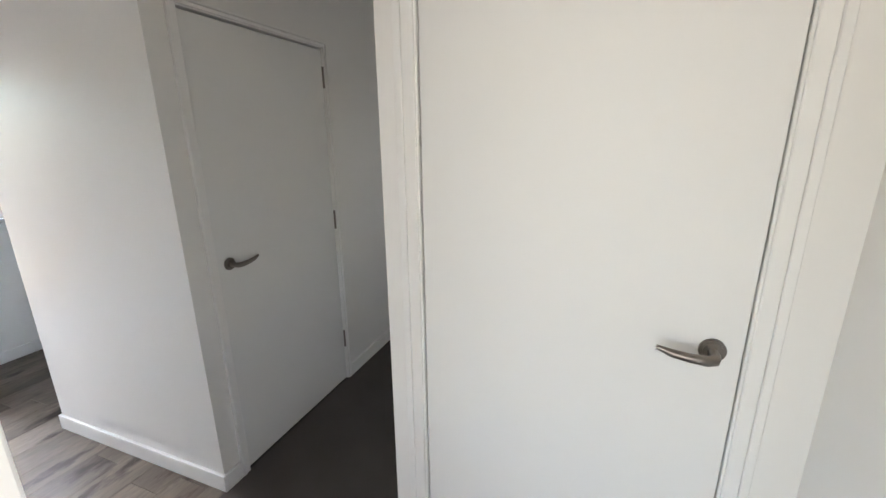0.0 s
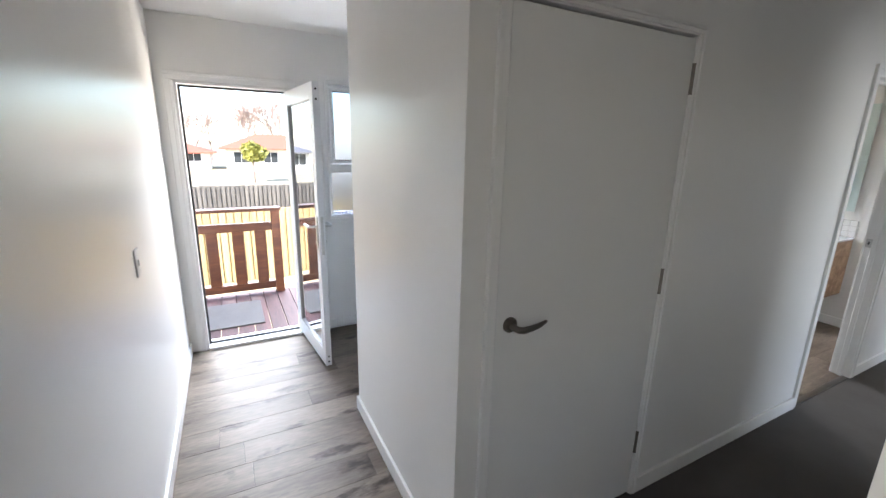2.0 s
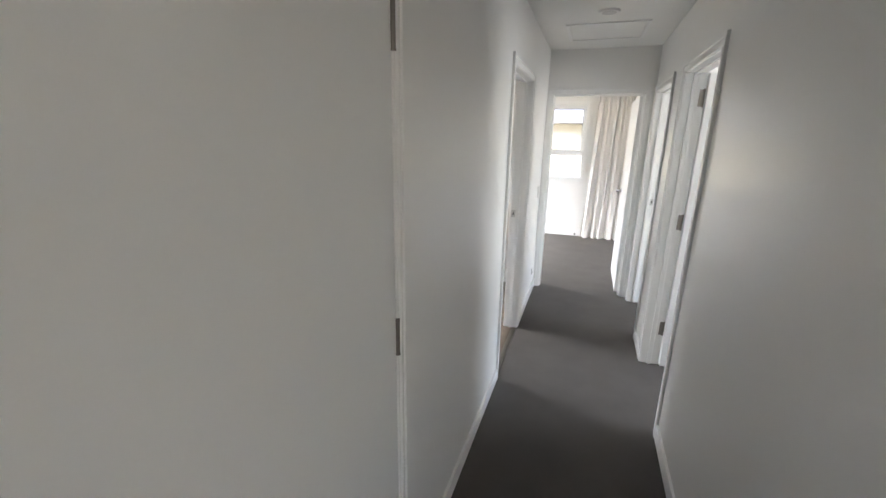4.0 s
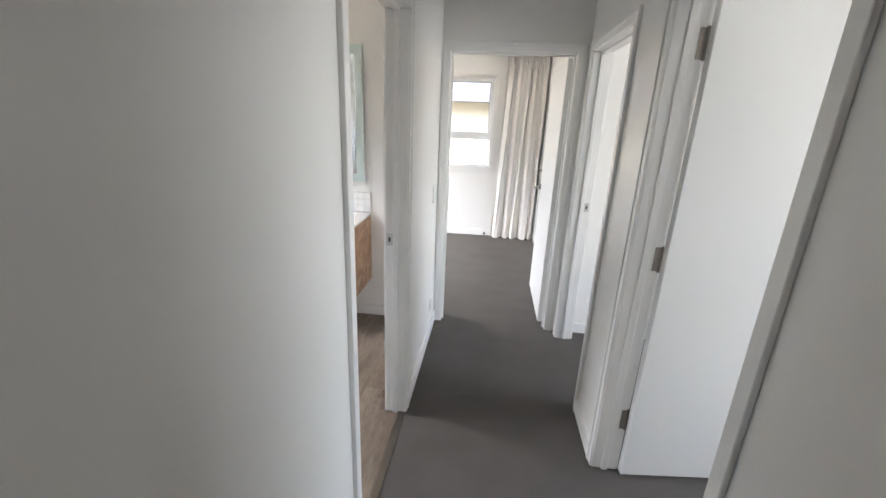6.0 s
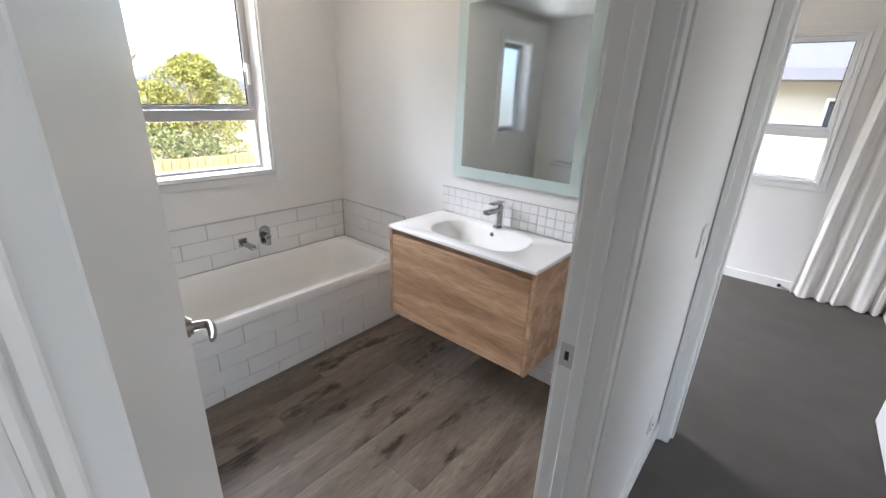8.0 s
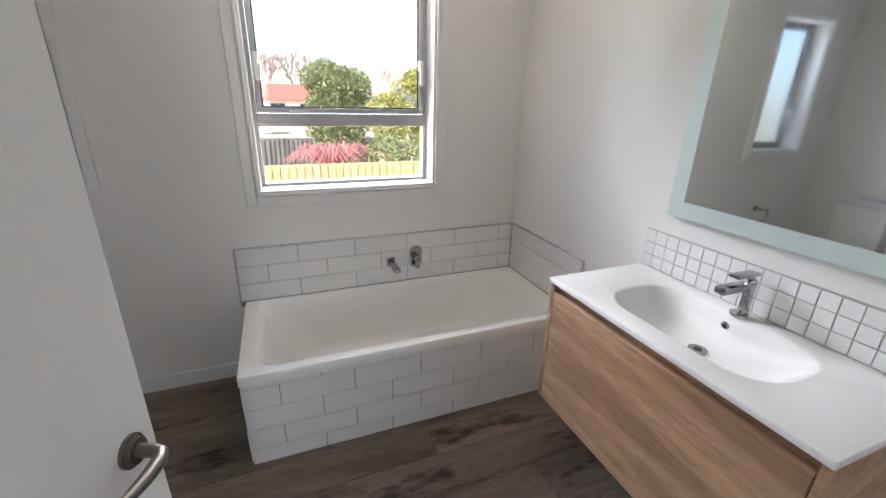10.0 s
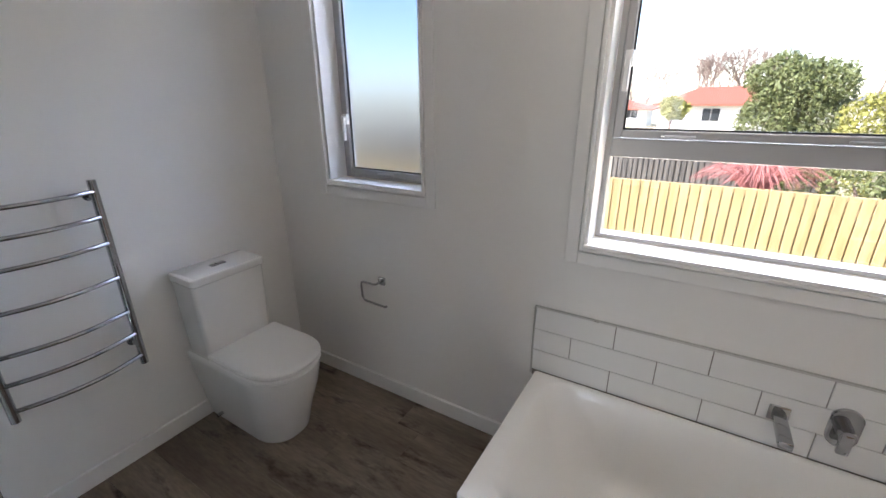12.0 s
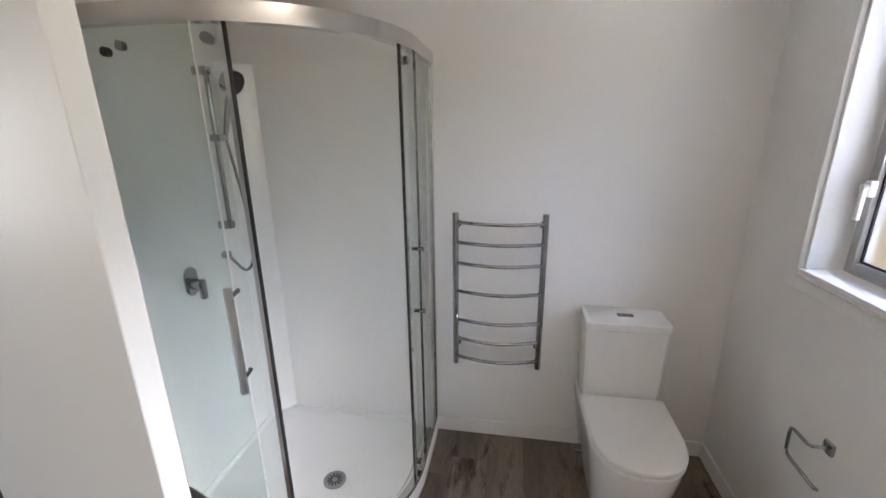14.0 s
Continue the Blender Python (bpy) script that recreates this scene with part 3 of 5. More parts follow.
# ---------------------------------------------------------------- front door
fd = empty("front_door_frame", Matrix.Identity(4), "white front door frame with low sill", "door frame", kind="structure")
for nm, q in (("jamb", (XW - 0.12, FRONT[0], 0, XW + 0.004, FRONT[0] + 0.022, 1.99)), ("jamb", (XW - 0.12, FRONT[1] - 0.022, 0, XW + 0.004, FRONT[1], 1.99)),
              ("head_jamb", (XW - 0.12, FRONT[0], 1.968, XW + 0.004, FRONT[1], 1.99)), ("sill", (XW - 0.14, FRONT[0] + 0.022, -0.02, XW + 0.03, FRONT[1] - 0.022, 0.022)),
              ("architrave", (XW, FRONT[0] - 0.055, 0, XW + 0.012, FRONT[0] + 0.004, 1.99)), ("architrave", (XW + 0.001, FRONT[0] - 0.02, 0, XW + 0.018, FRONT[0] + 0.002, 1.99)),
              ("architrave", (XW, FRONT[1] - 0.004, 0, XW + 0.012, FRONT[1] + 0.055, 1.99)), ("head_architrave", (XW, FRONT[0] - 0.055, 1.99, XW + 0.012, FRONT[1] + 0.055, 2.045)),
              ("head_architrave", (XW + 0.001, FRONT[0] - 0.055, 2.02, XW + 0.018, FRONT[1] + 0.055, 2.044))):
    part(nm, box(*q, 0.003, 1), TRIM, fd)
seal = bmesh.new()
box(XW - 0.075, FRONT[0] + 0.020, 0.022, XW - 0.055, FRONT[0] + 0.036, 1.968, bm=seal)
box(XW - 0.075, FRONT[0] + 0.022, 1.954, XW - 0.055, FRONT[1] - 0.022, 1.970, bm=seal)
box(XW - 0.075, FRONT[0] + 0.022, 0.020, XW - 0.055, FRONT[1] - 0.022, 0.032, bm=seal)
part("weather_seal", seal, BLACK, fd, "dark rubber weather seal")
leaf = empty("door_7", pose(XW - 0.045, FRONT[1] - 0.026, 0, 0, 0, 5.5), "open white aluminium front door with one glass pane", "door", kind="structure")
FW, FT = 0.745, 1.965
stile = 0.075
part("stile", box(0.0, 0, 0.028, stile, 0.042, FT, 0.003), ALUWHITE, leaf)
part("stile", box(FW - stile, 0, 0.028, FW, 0.042, FT, 0.003), ALUWHITE, leaf)
part("rail", box(stile, 0, 0.028, FW - stile, 0.042, 0.14, 0.003), ALUWHITE, leaf)
part("rail", box(stile, 0, FT - 0.10, FW - stile, 0.042, FT, 0.003), ALUWHITE, leaf)
pn = part("pane", box(stile, 0.018, 0.14, FW - stile, 0.024, FT - 0.10), DOORGLASS, leaf)
pn.visible_shadow = False
bead = bmesh.new()
for q in ((stile, 0.14, stile + 0.007, FT - 0.10), (FW - stile - 0.007, 0.14, FW - stile, FT - 0.10), (stile, 0.14, FW - stile, 0.147), (stile, FT - 0.107, FW - stile, FT - 0.10)):
    box(q[0], 0.006, q[1], q[2], 0.036, q[3], bm=bead)
part("glazing_bead", bead, ALU, leaf)
for s, y in ((-1, 0.0), (1, 0.042)):
    hb = box(FW - 0.055, min(y, y + s * 0.008), 0.90, FW - 0.022, max(y, y + s * 0.008), 1.12, 0.003)
    hd = part("door_handle", hb, STEEL, leaf, "satin lever handle on a long plate", True)
    part("lever", tube([(FW - 0.038, y + s * 0.005, 1.05), (FW - 0.038, y + s * 0.045, 1.05), (FW - 0.05, y + s * 0.055, 1.05), (FW - 0.15, y + s * 0.055, 1.05)], 0.009, 12), STEEL, hd, smooth=True)
    part("key_cylinder", rod((FW - 0.038, y, 0.94), (FW - 0.038, y + s * 0.016, 0.94), 0.009, 14), STEEL, hd, smooth=True)
part("lock_plate", box(FW - 0.0005, 0.012, 0.86, FW + 0.002, 0.030, 1.12, 0.0005, 1), STEEL, leaf)
for z in (0.06, 0.10, 1.86, 1.92):
    part("screw_cap", rod((FW - 0.001, 0.021, z), (FW + 0.0025, 0.021, z), 0.007, 12), BLACK, leaf)

# ---------------------------------------------------------------- hall fittings
def wall_plate(name, x, y, z, nx, ny, w, h, kind, label):
    """A switch or socket plate on a wall whose face looks along (nx, ny)."""
    bm = box(-w / 2, -0.008, -h / 2, w / 2, 0, h / 2, 0.003)
    ob = part(name, bm, PLASTIC, smooth=True)
    ob.matrix_world = pose(x, y, z, 0, 0, math.degrees(math.atan2(nx, -ny)))
    tagged(ob, label, "switch" if kind == "switch" else "socket")
    if kind == "switch":
        part("rocker", box(-0.008, -0.012, -0.014, 0.008, -0.007, 0.014, 0.002), PLASTIC, ob)
    else:
        for k in (-0.02, 0.02):
            part("rocker", box(k - 0.006, -0.011, 0.012, k + 0.006, -0.007, 0.028, 0.001), PLASTIC, ob)
            # no real holes: flat black patches give the dark of the pin slots
            part("pin_holes", box(k - 0.008, -0.0085, -0.02, k + 0.008, -0.0079, -0.008), BLACK, ob)
    return ob


wall_plate("light_switch", -1.04, -0.99, 1.09, 0, 1, 0.072, 0.115, "switch", "white rocker light switch on the entry wall")
wall_plate("light_switch", 0.0, 4.21, 1.065, 1, 0, 0.072, 0.115, "switch", "white rocker light switch beside the bedroom door")
wall_plate("power_socket", 0.0, 4.18, 0.24, 1, 0, 0.072, 0.072, "socket", "small white outlet plate low on the hall wall")

dl = part("downlight", rod((0.48, 3.18, H - 0.012), (0.48, 3.18, H), 0.062, 40, r2=0.068), PLASTIC, smooth=True)
tagged(dl, "round recessed ceiling light with grey reflector", "ceiling light")
part("reflector", rod((0.48, 3.18, H - 0.014), (0.48, 3.18, H - 0.011), 0.045, 32), STEEL, dl, smooth=True)
sm = part("smoke_alarm", rod((-1.69, -0.47, H - 0.035), (-1.69, -0.47, H), 0.042, 40, r2=0.055), PLASTIC, smooth=True)
tagged(sm, "round white smoke alarm on the entry ceiling", "smoke alarm")
hatch = part("ceiling_hatch", box(0.22, 3.50, H - 0.004, 0.74, 4.0, H + 0.01, 0.001, 1), CEIL)
tagged(hatch, "white painted ceiling access hatch above the hall", "ceiling hatch")
hb = bmesh.new()
for q in ((0.19, 3.47, 0.215, 4.03), (0.745, 3.47, 0.77, 4.03), (0.215, 3.47, 0.745, 3.495), (0.215, 4.005, 0.745, 4.03)):
    box(q[0], q[1], H - 0.009, q[2], q[3], H, 0.002, 1, bm=hb)
part("hatch_trim", hb, TRIM, hatch)

# low cabinet in the far corner of the entry
cab = empty("low_cabinet", Matrix.Identity(4), "low white cabinet with grey top in the entry corner", "cabinet")
CX0, CX1, CY0, CY1 = XW + 0.015, XW + 0.52, 0.505, YS - 0.116
part("body", box(CX0, CY0, 0.08, CX1 - 0.02, CY1, 0.93, 0.002, 1), TRIM, cab)
part("kick_board", box(CX0, CY0 + 0.01, 0.0, CX1 - 0.07, CY1, 0.08), TRIM, cab)
part("worktop", box(CX0, CY0 - 0.02, 0.93, CX1, CY1, 0.958, 0.003), STEEL, cab, "slim grey worktop")
for y0, y1 in ((CY0 + 0.003, (CY0 + CY1) / 2 - 0.0015), ((CY0 + CY1) / 2 + 0.0015, CY1 - 0.003)):
    part("door", box(CX1 - 0.02, y0, 0.085, CX1 - 0.002, y1, 0.925, 0.002, 1), TRIM, cab)

# ---------------------------------------------------------------- bedroom
def curtain(x0, x1, y, z0, z1):
    n, rows = 220, 26
    front = []
    for k in range(rows + 1):
        f = k / rows
        z = z1 + (z0 - z1) * f
        spread = min(1.0, 0.55 + 0.9 * f) if f < 0.5 else 1.0
        line = []
        for i in range(n + 1):
            u = i / n
            ph = u * 2 * math.pi * 5.0
            amp = (0.012 + 0.018 * min(1, f * 4)) * (0.8 + 0.2 * math.sin(u * 9 + 1))
            dy = amp * math.sin(ph + 0.8 * math.sin(u * 11 + 2.2 * f)) + 0.008 * math.sin(ph * 2.0 + 4 * f)
            if f < 0.09:
                dy += 0.010 * math.sin(ph * 5)
            dx = 0.014 * math.sin(u * 14 + f * 3) + (u - 0.5) * 0.03 * f - 0.06 * (1 - u) * f
            zz = z + (0.006 * math.sin(ph) if k == rows else 0)
            line.append((x0 + (x1 - x0) * u + dx, y + dy, zz))
        front.append(line)
    bm = bmesh.new()
    fv = [[bm.verts.new(p) for p in line] for line in front]
    bv = [[bm.verts.new((p[0], p[1] + 0.004, p[2])) for p in line] for line in front]
    for k in range(rows):
        for i in range(n):
            bm.faces.new((fv[k][i], fv[k][i + 1], fv[k + 1][i + 1], fv[k + 1][i]))
            bm.faces.new((bv[k][i], bv[k + 1][i], bv[k + 1][i + 1], bv[k][i + 1]))
    for i in range(n):
        bm.faces.new((fv[0][i], bv[0][i], bv[0][i + 1], fv[0][i + 1]))
        bm.faces.new((fv[rows][i], fv[rows][i + 1], bv[rows][i + 1], bv[rows][i]))
    for k in range(rows):
        bm.faces.new((fv[k][0], fv[k + 1][0], bv[k + 1][0], bv[k][0]))
        bm.faces.new((fv[k][n], bv[k][n], bv[k + 1][n], fv[k + 1][n]))
    return bm


cur = empty("curtain", Matrix.Identity(4), "full-length pleated cream curtain drawn aside beside the window", "curtain")
part("drape", curtain(0.50, 0.985, 6.985, 0.008, 2.355), CURTAIN, cur, smooth=True)
part("curtain_track", box(-0.95, 6.965, 2.36, 1.0, 6.99, 2.385, 0.003), PLASTIC, cur, "slim white ceiling curtain track")
dot = part("door_stop_bumper", rod((0.345, 7.04, 0.035), (0.345, 7.068, 0.035), 0.014, 16), BLACK, smooth=True)
tagged(dot, "small black rubber door stop on the skirting", "door stop")

# ---------------------------------------------------------------- bathroom: bath
BX0, BX1, BY0, BY1, BZ = XW + 0.012, -1.743, 2.816, YN - 0.012, 0.446


def bathtub():
    cx, cy, w, d = (BX0 + BX1) / 2, (BY0 + BY1) / 2, BX1 - BX0, BY1 - BY0
    def ring(iw, idd, r, z, ox=0.0, oy=0.0):
        return rounded(cx + ox, cy + oy, w - iw, d - idd, r, z, 8)
    rings = [ring(0.0, 0.0, 0.012, BZ - 0.045), ring(0, 0, 0.012, BZ - 0.006), ring(0.008, 0.008, 0.012, BZ),
             ring(0.066, 0.12, 0.085, BZ, -0.014), ring(0.072, 0.132, 0.09, BZ - 0.003, -0.014), ring(0.082, 0.155, 0.10, BZ - 0.012, -0.013), ring(0.10, 0.20, 0.12, BZ - 0.05, -0.012),
             ring(0.125, 0.27, 0.14, BZ - 0.12, -0.010), ring(0.155, 0.37, 0.15, BZ - 0.21, -0.006), ring(0.19, 0.46, 0.15, BZ - 0.27), ring(0.25, 0.56, 0.13, BZ - 0.305), ring(0.36, 0.70, 0.10, BZ - 0.32)]
    return loft(rings, cap=(False, True))


bath = empty("bathtub", Matrix.Identity(4), "white inset acrylic bathtub in a tiled surround", "bathtub")
part("tub", bathtub(), ACRYLIC, bath, smooth=True)
part("tile_backing", box(BX0, BY0 + 0.012, 0.0, BX1 - 0.012, BY0 + 0.026, BZ - 0.046, bm=box(BX1 - 0.026, BY0 + 0.026, 0.0, BX1 - 0.012, BY1, BZ - 0.046)), GROUT, bath, "grey grouted panel behind the tiles")
part("waste", rod((BX0 + 0.34, BY1 - 0.42, BZ - 0.321), (BX0 + 0.34, BY1 - 0.42, BZ - 0.315), 0.03, 24), CHROME, bath, smooth=True)
TW, TH, TT, TG = 0.300, 0.0985, 0.007, 0.003


def tile_course(parent, face, along0, along1, z0, z1, step, m):
    """One course of wall tiles, cut at both ends; step shifts the bond. m maps (along, out, up) to the world."""
    at = along0 - step
    while at < along1 - 0.008:
        a0, a1 = max(at, along0), min(at + TW, along1)
        if a1 - a0 > 0.012:
            key = (round(a1 - a0, 3), round(z1 - z0, 3), face)
            if key not in TILE_MESH:
                TILE_MESH[key] = mesh_of(box(0, 0, 0, a1 - a0, -TT, z1 - z0, 0.0012, 1), "tile", TILE)
            ob = new("tile", TILE_MESH[key])
            ob.parent = parent
            ob.matrix_local = m @ Matrix.Translation((a0, 0, z0))
        at += TW + TG


TILE_MESH = {}
front = Matrix.Translation((BX1 - 0.011, 0, 0)) @ pose(0, 0, 0, 0, 0, 90)
end = Matrix.Translation((0, BY0 + 0.011, 0))
rows = []
top = BZ - 0.047
rows.append((top - 0.016, top))
k = top - 0.016 - TG
while k > 0.0:
    rows.append((max(0.004, k - TH), k))
    k -= TH + TG
for n, (a, b) in enumerate(rows):
    if b - a > 0.006:
        tile_course(bath, "front", BY0 + 0.012, BY1 - 0.005, a, b, 0.165 if n % 2 else 0.0, front)
        tile_course(bath, "end", BX0, BX1 - 0.012, a, b, 0.1 if n % 2 else 0.25, end)

# tiled upstand on the two walls
up = empty("tile_upstand", Matrix.Identity(4), "white subway tiles with metal edge trim above the bath", "wall tiles")
UY0 = 2.799
part("tile_bed", box(XW, UY0 + 0.001, BZ - 0.03, XW + 0.004, YN - 0.001, BZ + 0.291), GROUT, up)
part("tile_bed", box(XW + 0.004, YN - 0.004, BZ - 0.03, -1.745, YN, BZ + 0.291), GROUT, up)
wm = Matrix.Translation((XW + 0.004, 0, 0)) @ pose(0, 0, 0, 0, 0, 90)
nm = Matrix.Translation((0, YN - 0.004, 0))
for n in range(3):
    z0 = BZ + 0.001 + n * 0.0968
    tile_course(up, "west", UY0 + 0.002, YN - 0.013, z0, z0 + 0.0942, 0.155 if n == 1 else 0.0, wm)
    tile_course(up, "north", XW + 0.013, -1.747, z0, z0 + 0.0942, 0.0 if n == 1 else 0.155, nm)
tz = BZ + 0.292
trim = box(XW, UY0 - 0.004, tz - 0.002, XW + 0.013, YN, tz + 0.004, 0.001, 1)
box(XW, YN - 0.013, tz - 0.002, -1.741, YN, tz + 0.004, 0.001, 1, bm=trim)
box(XW, UY0 - 0.005, BZ - 0.02, XW + 0.013, UY0 + 0.001, tz, 0.001, 1, bm=trim)
box(-1.746, YN - 0.013, BZ - 0.02, -1.740, YN, tz, 0.001, 1, bm=trim)
part("edge_trim", trim, STEEL, up, "thin satin metal edge trim")

mixer = empty("bath_mixer", Matrix.Identity(4), "chrome wall mixer with oval plate above the bath", "tap")
bm = loft([[(XW + 0.011 + dx, 3.760 + (0.038 - e) * math.cos(a), 0.592 + (0.038 - e) * math.sin(a) + (0.030 if math.sin(a) > 0 else -0.030)) for a in [2 * math.pi * k / 32 + 0.01 for k in range(32)]] for dx, e in ((0, 0), (0.006, 0), (0.009, 0.003))])
part("plate", bm, CHROME, mixer, smooth=True)
part("body", rod((XW + 0.018, 3.760, 0.59), (XW + 0.06, 3.760, 0.59), 0.022, 24), CHROME, mixer, smooth=True)
part("lever", box(XW + 0.045, 3.745, 0.53, XW + 0.062, 3.775, 0.60, 0.004), CHROME, mixer, smooth=True)
spout = empty("bath_spout", Matrix.Identity(4), "chrome square bath spout on the tiled wall", "tap")
part("plate", box(XW + 0.011, 3.580, 0.55, XW + 0.018, 3.635, 0.605, 0.003), CHROME, spout, smooth=True)
part("spout", box(XW + 0.018, 3.590, 0.565, XW + 0.17, 3.625, 0.59, 0.004), CHROME, spout, smooth=True)

# ---------------------------------------------------------------- bathroom: vanity
VX0, VX1, VY, VZ0, VZ1 = -1.405, -0.508, 3.972, 0.322, 0.840
van = empty("vanity_unit", Matrix.Identity(4), "wall-hung oak vanity with one deep drawer and white basin top", "vanity")
part("side_panel", box(VX0, VY, VZ0, VX0 + 0.018, YN, VZ1, 0.001, 1), OAK, van)
part("side_panel", box(VX1 - 0.018, VY, VZ0, VX1, YN, VZ1, 0.001, 1), OAK, van)
part("base_panel", box(VX0 + 0.018, VY + 0.004, VZ0 + 0.004, VX1 - 0.018, YN, VZ0 + 0.022), OAK, van)
part("finger_rail", box(VX0 + 0.018, VY + 0.022, VZ1 - 0.05, VX1 - 0.018, VY + 0.04, VZ1), OAK, van, "shadowed oak finger pull rail")
part("drawer_front", box(VX0 + 0.021, VY, VZ0 + 0.003, VX1 - 0.021, VY + 0.019, VZ1 - 0.036, 0.0015, 1), OAK, van)
part("back_panel", box(VX0 + 0.018, YN - 0.02, VZ0 + 0.022, VX1 - 0.018, YN - 0.002, VZ1), OAK, van)


def basin_top():
    x0, x1, y0, y1, z = VX0 - 0.004, VX1 + 0.004, VY - 0.008, YN - 0.001, 0.857
    cx, cy = (x0 + x1) / 2, (y0 + y1) / 2
    bx, by, bw, bd = -0.965, 4.205, 0.560, 0.325
    def out(e, zz):
        return rounded(cx, cy, x1 - x0 - e, y1 - y0 - e, 0.006, zz, 8)
    def inn(w, d, r, zz):
        return rounded(bx, by, w, d, r, zz, 8)
    rings = [out(0, z - 0.016), out(0, z - 0.004), out(0.006, z), inn(bw, bd, 0.128, z), inn(bw - 0.02, bd - 0.02, 0.12, z - 0.006), inn(bw - 0.08, bd - 0.06, 0.10, z - 0.04),
             inn(bw - 0.2, bd - 0.12, 0.07, z - 0.085), inn(bw - 0.36, bd - 0.2, 0.035, z - 0.10)]
    return loft(rings, cap=(False, True))


top_ob = part("basin_top", basin_top(), CERAMIC, van, "white ceramic top with moulded basin", True)
part("basin_waste", rod((-0.965, 4.215, 0.757), (-0.965, 4.215, 0.763), 0.028, 28), CHROME, top_ob, smooth=True)
# black disc on the waste puts the hole's darkness into colour
part("waste_hole", rod((-0.965, 4.215, 0.7625), (-0.965, 4.215, 0.7640), 0.012, 20), BLACK, top_ob)
ofl = rod((-0.965, 4.318, 0.828), (-0.965, 4.312, 0.826), 0.013, 24)
ov = part("overflow_ring", ofl, CHROME, top_ob, smooth=True)
# black disc in the ring, coloured as the shaded overflow opening
part("overflow_hole", rod((-0.965, 4.3125, 0.8262), (-0.965, 4.3105, 0.8256), 0.008, 20), BLACK, top_ob)
tap = empty("basin_mixer", Matrix.Identity(4), "chrome square basin mixer with flat lever", "tap")
part("base", rod((-0.965, 4.365, 0.857), (-0.965, 4.365, 0.864), 0.026, 28), CHROME, tap, smooth=True)
part("body", box(-0.965, 4.345, 0.862, -0.945, 4.385, 0.985, 0.009), CHROME, tap, smooth=True)
sp = box(-0.983, 4.24, 0.948, -0.947, 4.36, 0.972, 0.006)
part("spout", sp, CHROME, tap, smooth=True)
part("lever", box(-0.983, 4.29, 0.993, -0.947, 4.39, 1.004, 0.004), CHROME, tap, smooth=True)
part("neck", rod((-0.965, 4.365, 0.984), (-0.965, 4.365, 0.995), 0.015, 20), CHROME, tap, smooth=True)

splash = empty("mosaic_splashback", Matrix.Identity(4), "white mosaic tile splashback with grey grout above the vanity", "wall tiles")
part("tile_bed", box(VX0 - 0.004, YN - 0.004, 0.858, VX1 + 0.004, YN, 1.012), MOSAICGROUT, splash)
ms = mesh_of(box(0, 0, 0, 0.0475, -0.006, 0.0475, 0.0012, 1), "mosaic_tile", TILE)
n = 18
pitch = (VX1 - VX0 + 0.006) / n
for r in range(3):
    for c in range(n):
        ob = new("mosaic_tile", ms)
        ob.parent = splash
        ob.matrix_local = Matrix.Translation((VX0 - 0.003 + c * pitch + 0.001 * random.random(), YN - 0.0038, 0.861 + r * 0.0502))

mir = empty("wall_mirror", Matrix.Identity(4), "large wall mirror with etched pale border above the basin", "mirror")
MX0, MX1, MZ0, MZ1 = -1.318, -0.545, 1.093, 2.022
part("mirror_back", box(MX0 + 0.02, YN - 0.022, MZ0 + 0.02, MX1 - 0.02, YN, MZ1 - 0.02), STEEL, mir)
e = 0.058
bord = bmesh.new()
for q in ((MX0, MZ0, MX0 + e, MZ1), (MX1 - e, MZ0, MX1, MZ1), (MX0 + e, MZ0, MX1 - e, MZ0 + e), (MX0 + e, MZ1 - e, MX1 - e, MZ1)):
    box(q[0], YN - 0.028, q[1], q[2], YN - 0.023, q[3], bm=bord)
part("etched_border", bord, MIRRORFROST, mir, "pale green etched border")
part("mirror_glass", box(MX0 + e, YN - 0.028, MZ0 + e, MX1 - e, YN - 0.023, MZ1 - e), MIRROR, mir)

# ---------------------------------------------------------------- bathroom: toilet
TX, TY = -1.958, YS
wc = empty("toilet", Matrix.Identity(4), "white back-to-wall toilet suite with closed lid", "toilet")


def d_ring(w, back, front, z, n=40):
    """A ring that is square at the back and rounded at the front."""
    r = w / 2
    ring = [(TX - r, TY + back, z), (TX - r, TY + back + 0.02, z)]
    y0 = front - r * 1.15
    for k in range(n + 1):
        a = math.pi - math.pi * k / n
        ring.append((TX + r * math.copysign(abs(math.cos(a)) ** 0.82, math.cos(a)), TY + y0 + r * 1.15 * abs(math.sin(a)) ** 0.9, z))
    ring += [(TX + r, TY + back + 0.02, z), (TX + r, TY + back, z)]
    return ring


part("pan", loft([d_ring(0.26, 0.0, 0.515, 0.002), d_ring(0.268, 0.0, 0.525, 0.03), d_ring(0.297, 0.0, 0.562, 0.16), d_ring(0.332, 0.0, 0.605, 0.28), d_ring(0.35, 0.0, 0.622, 0.36), d_ring(0.352, 0.0, 0.625, 0.388), d_ring(0.342, 0.004, 0.62, 0.395)]), CERAMIC, wc, smooth=True)
part("seat", loft([d_ring(0.352, 0.195, 0.628, 0.398), d_ring(0.358, 0.193, 0.632, 0.402), d_ring(0.358, 0.193, 0.632, 0.409), d_ring(0.352, 0.195, 0.628, 0.412)]), PLASTIC, wc, smooth=True)
part("lid", loft([d_ring(0.354, 0.195, 0.629, 0.419), d_ring(0.360, 0.193, 0.634, 0.422), d_ring(0.360, 0.193, 0.634, 0.432), d_ring(0.350, 0.197, 0.626, 0.438), d_ring(0.30, 0.21, 0.60, 0.4405)]), PLASTIC, wc, smooth=True)
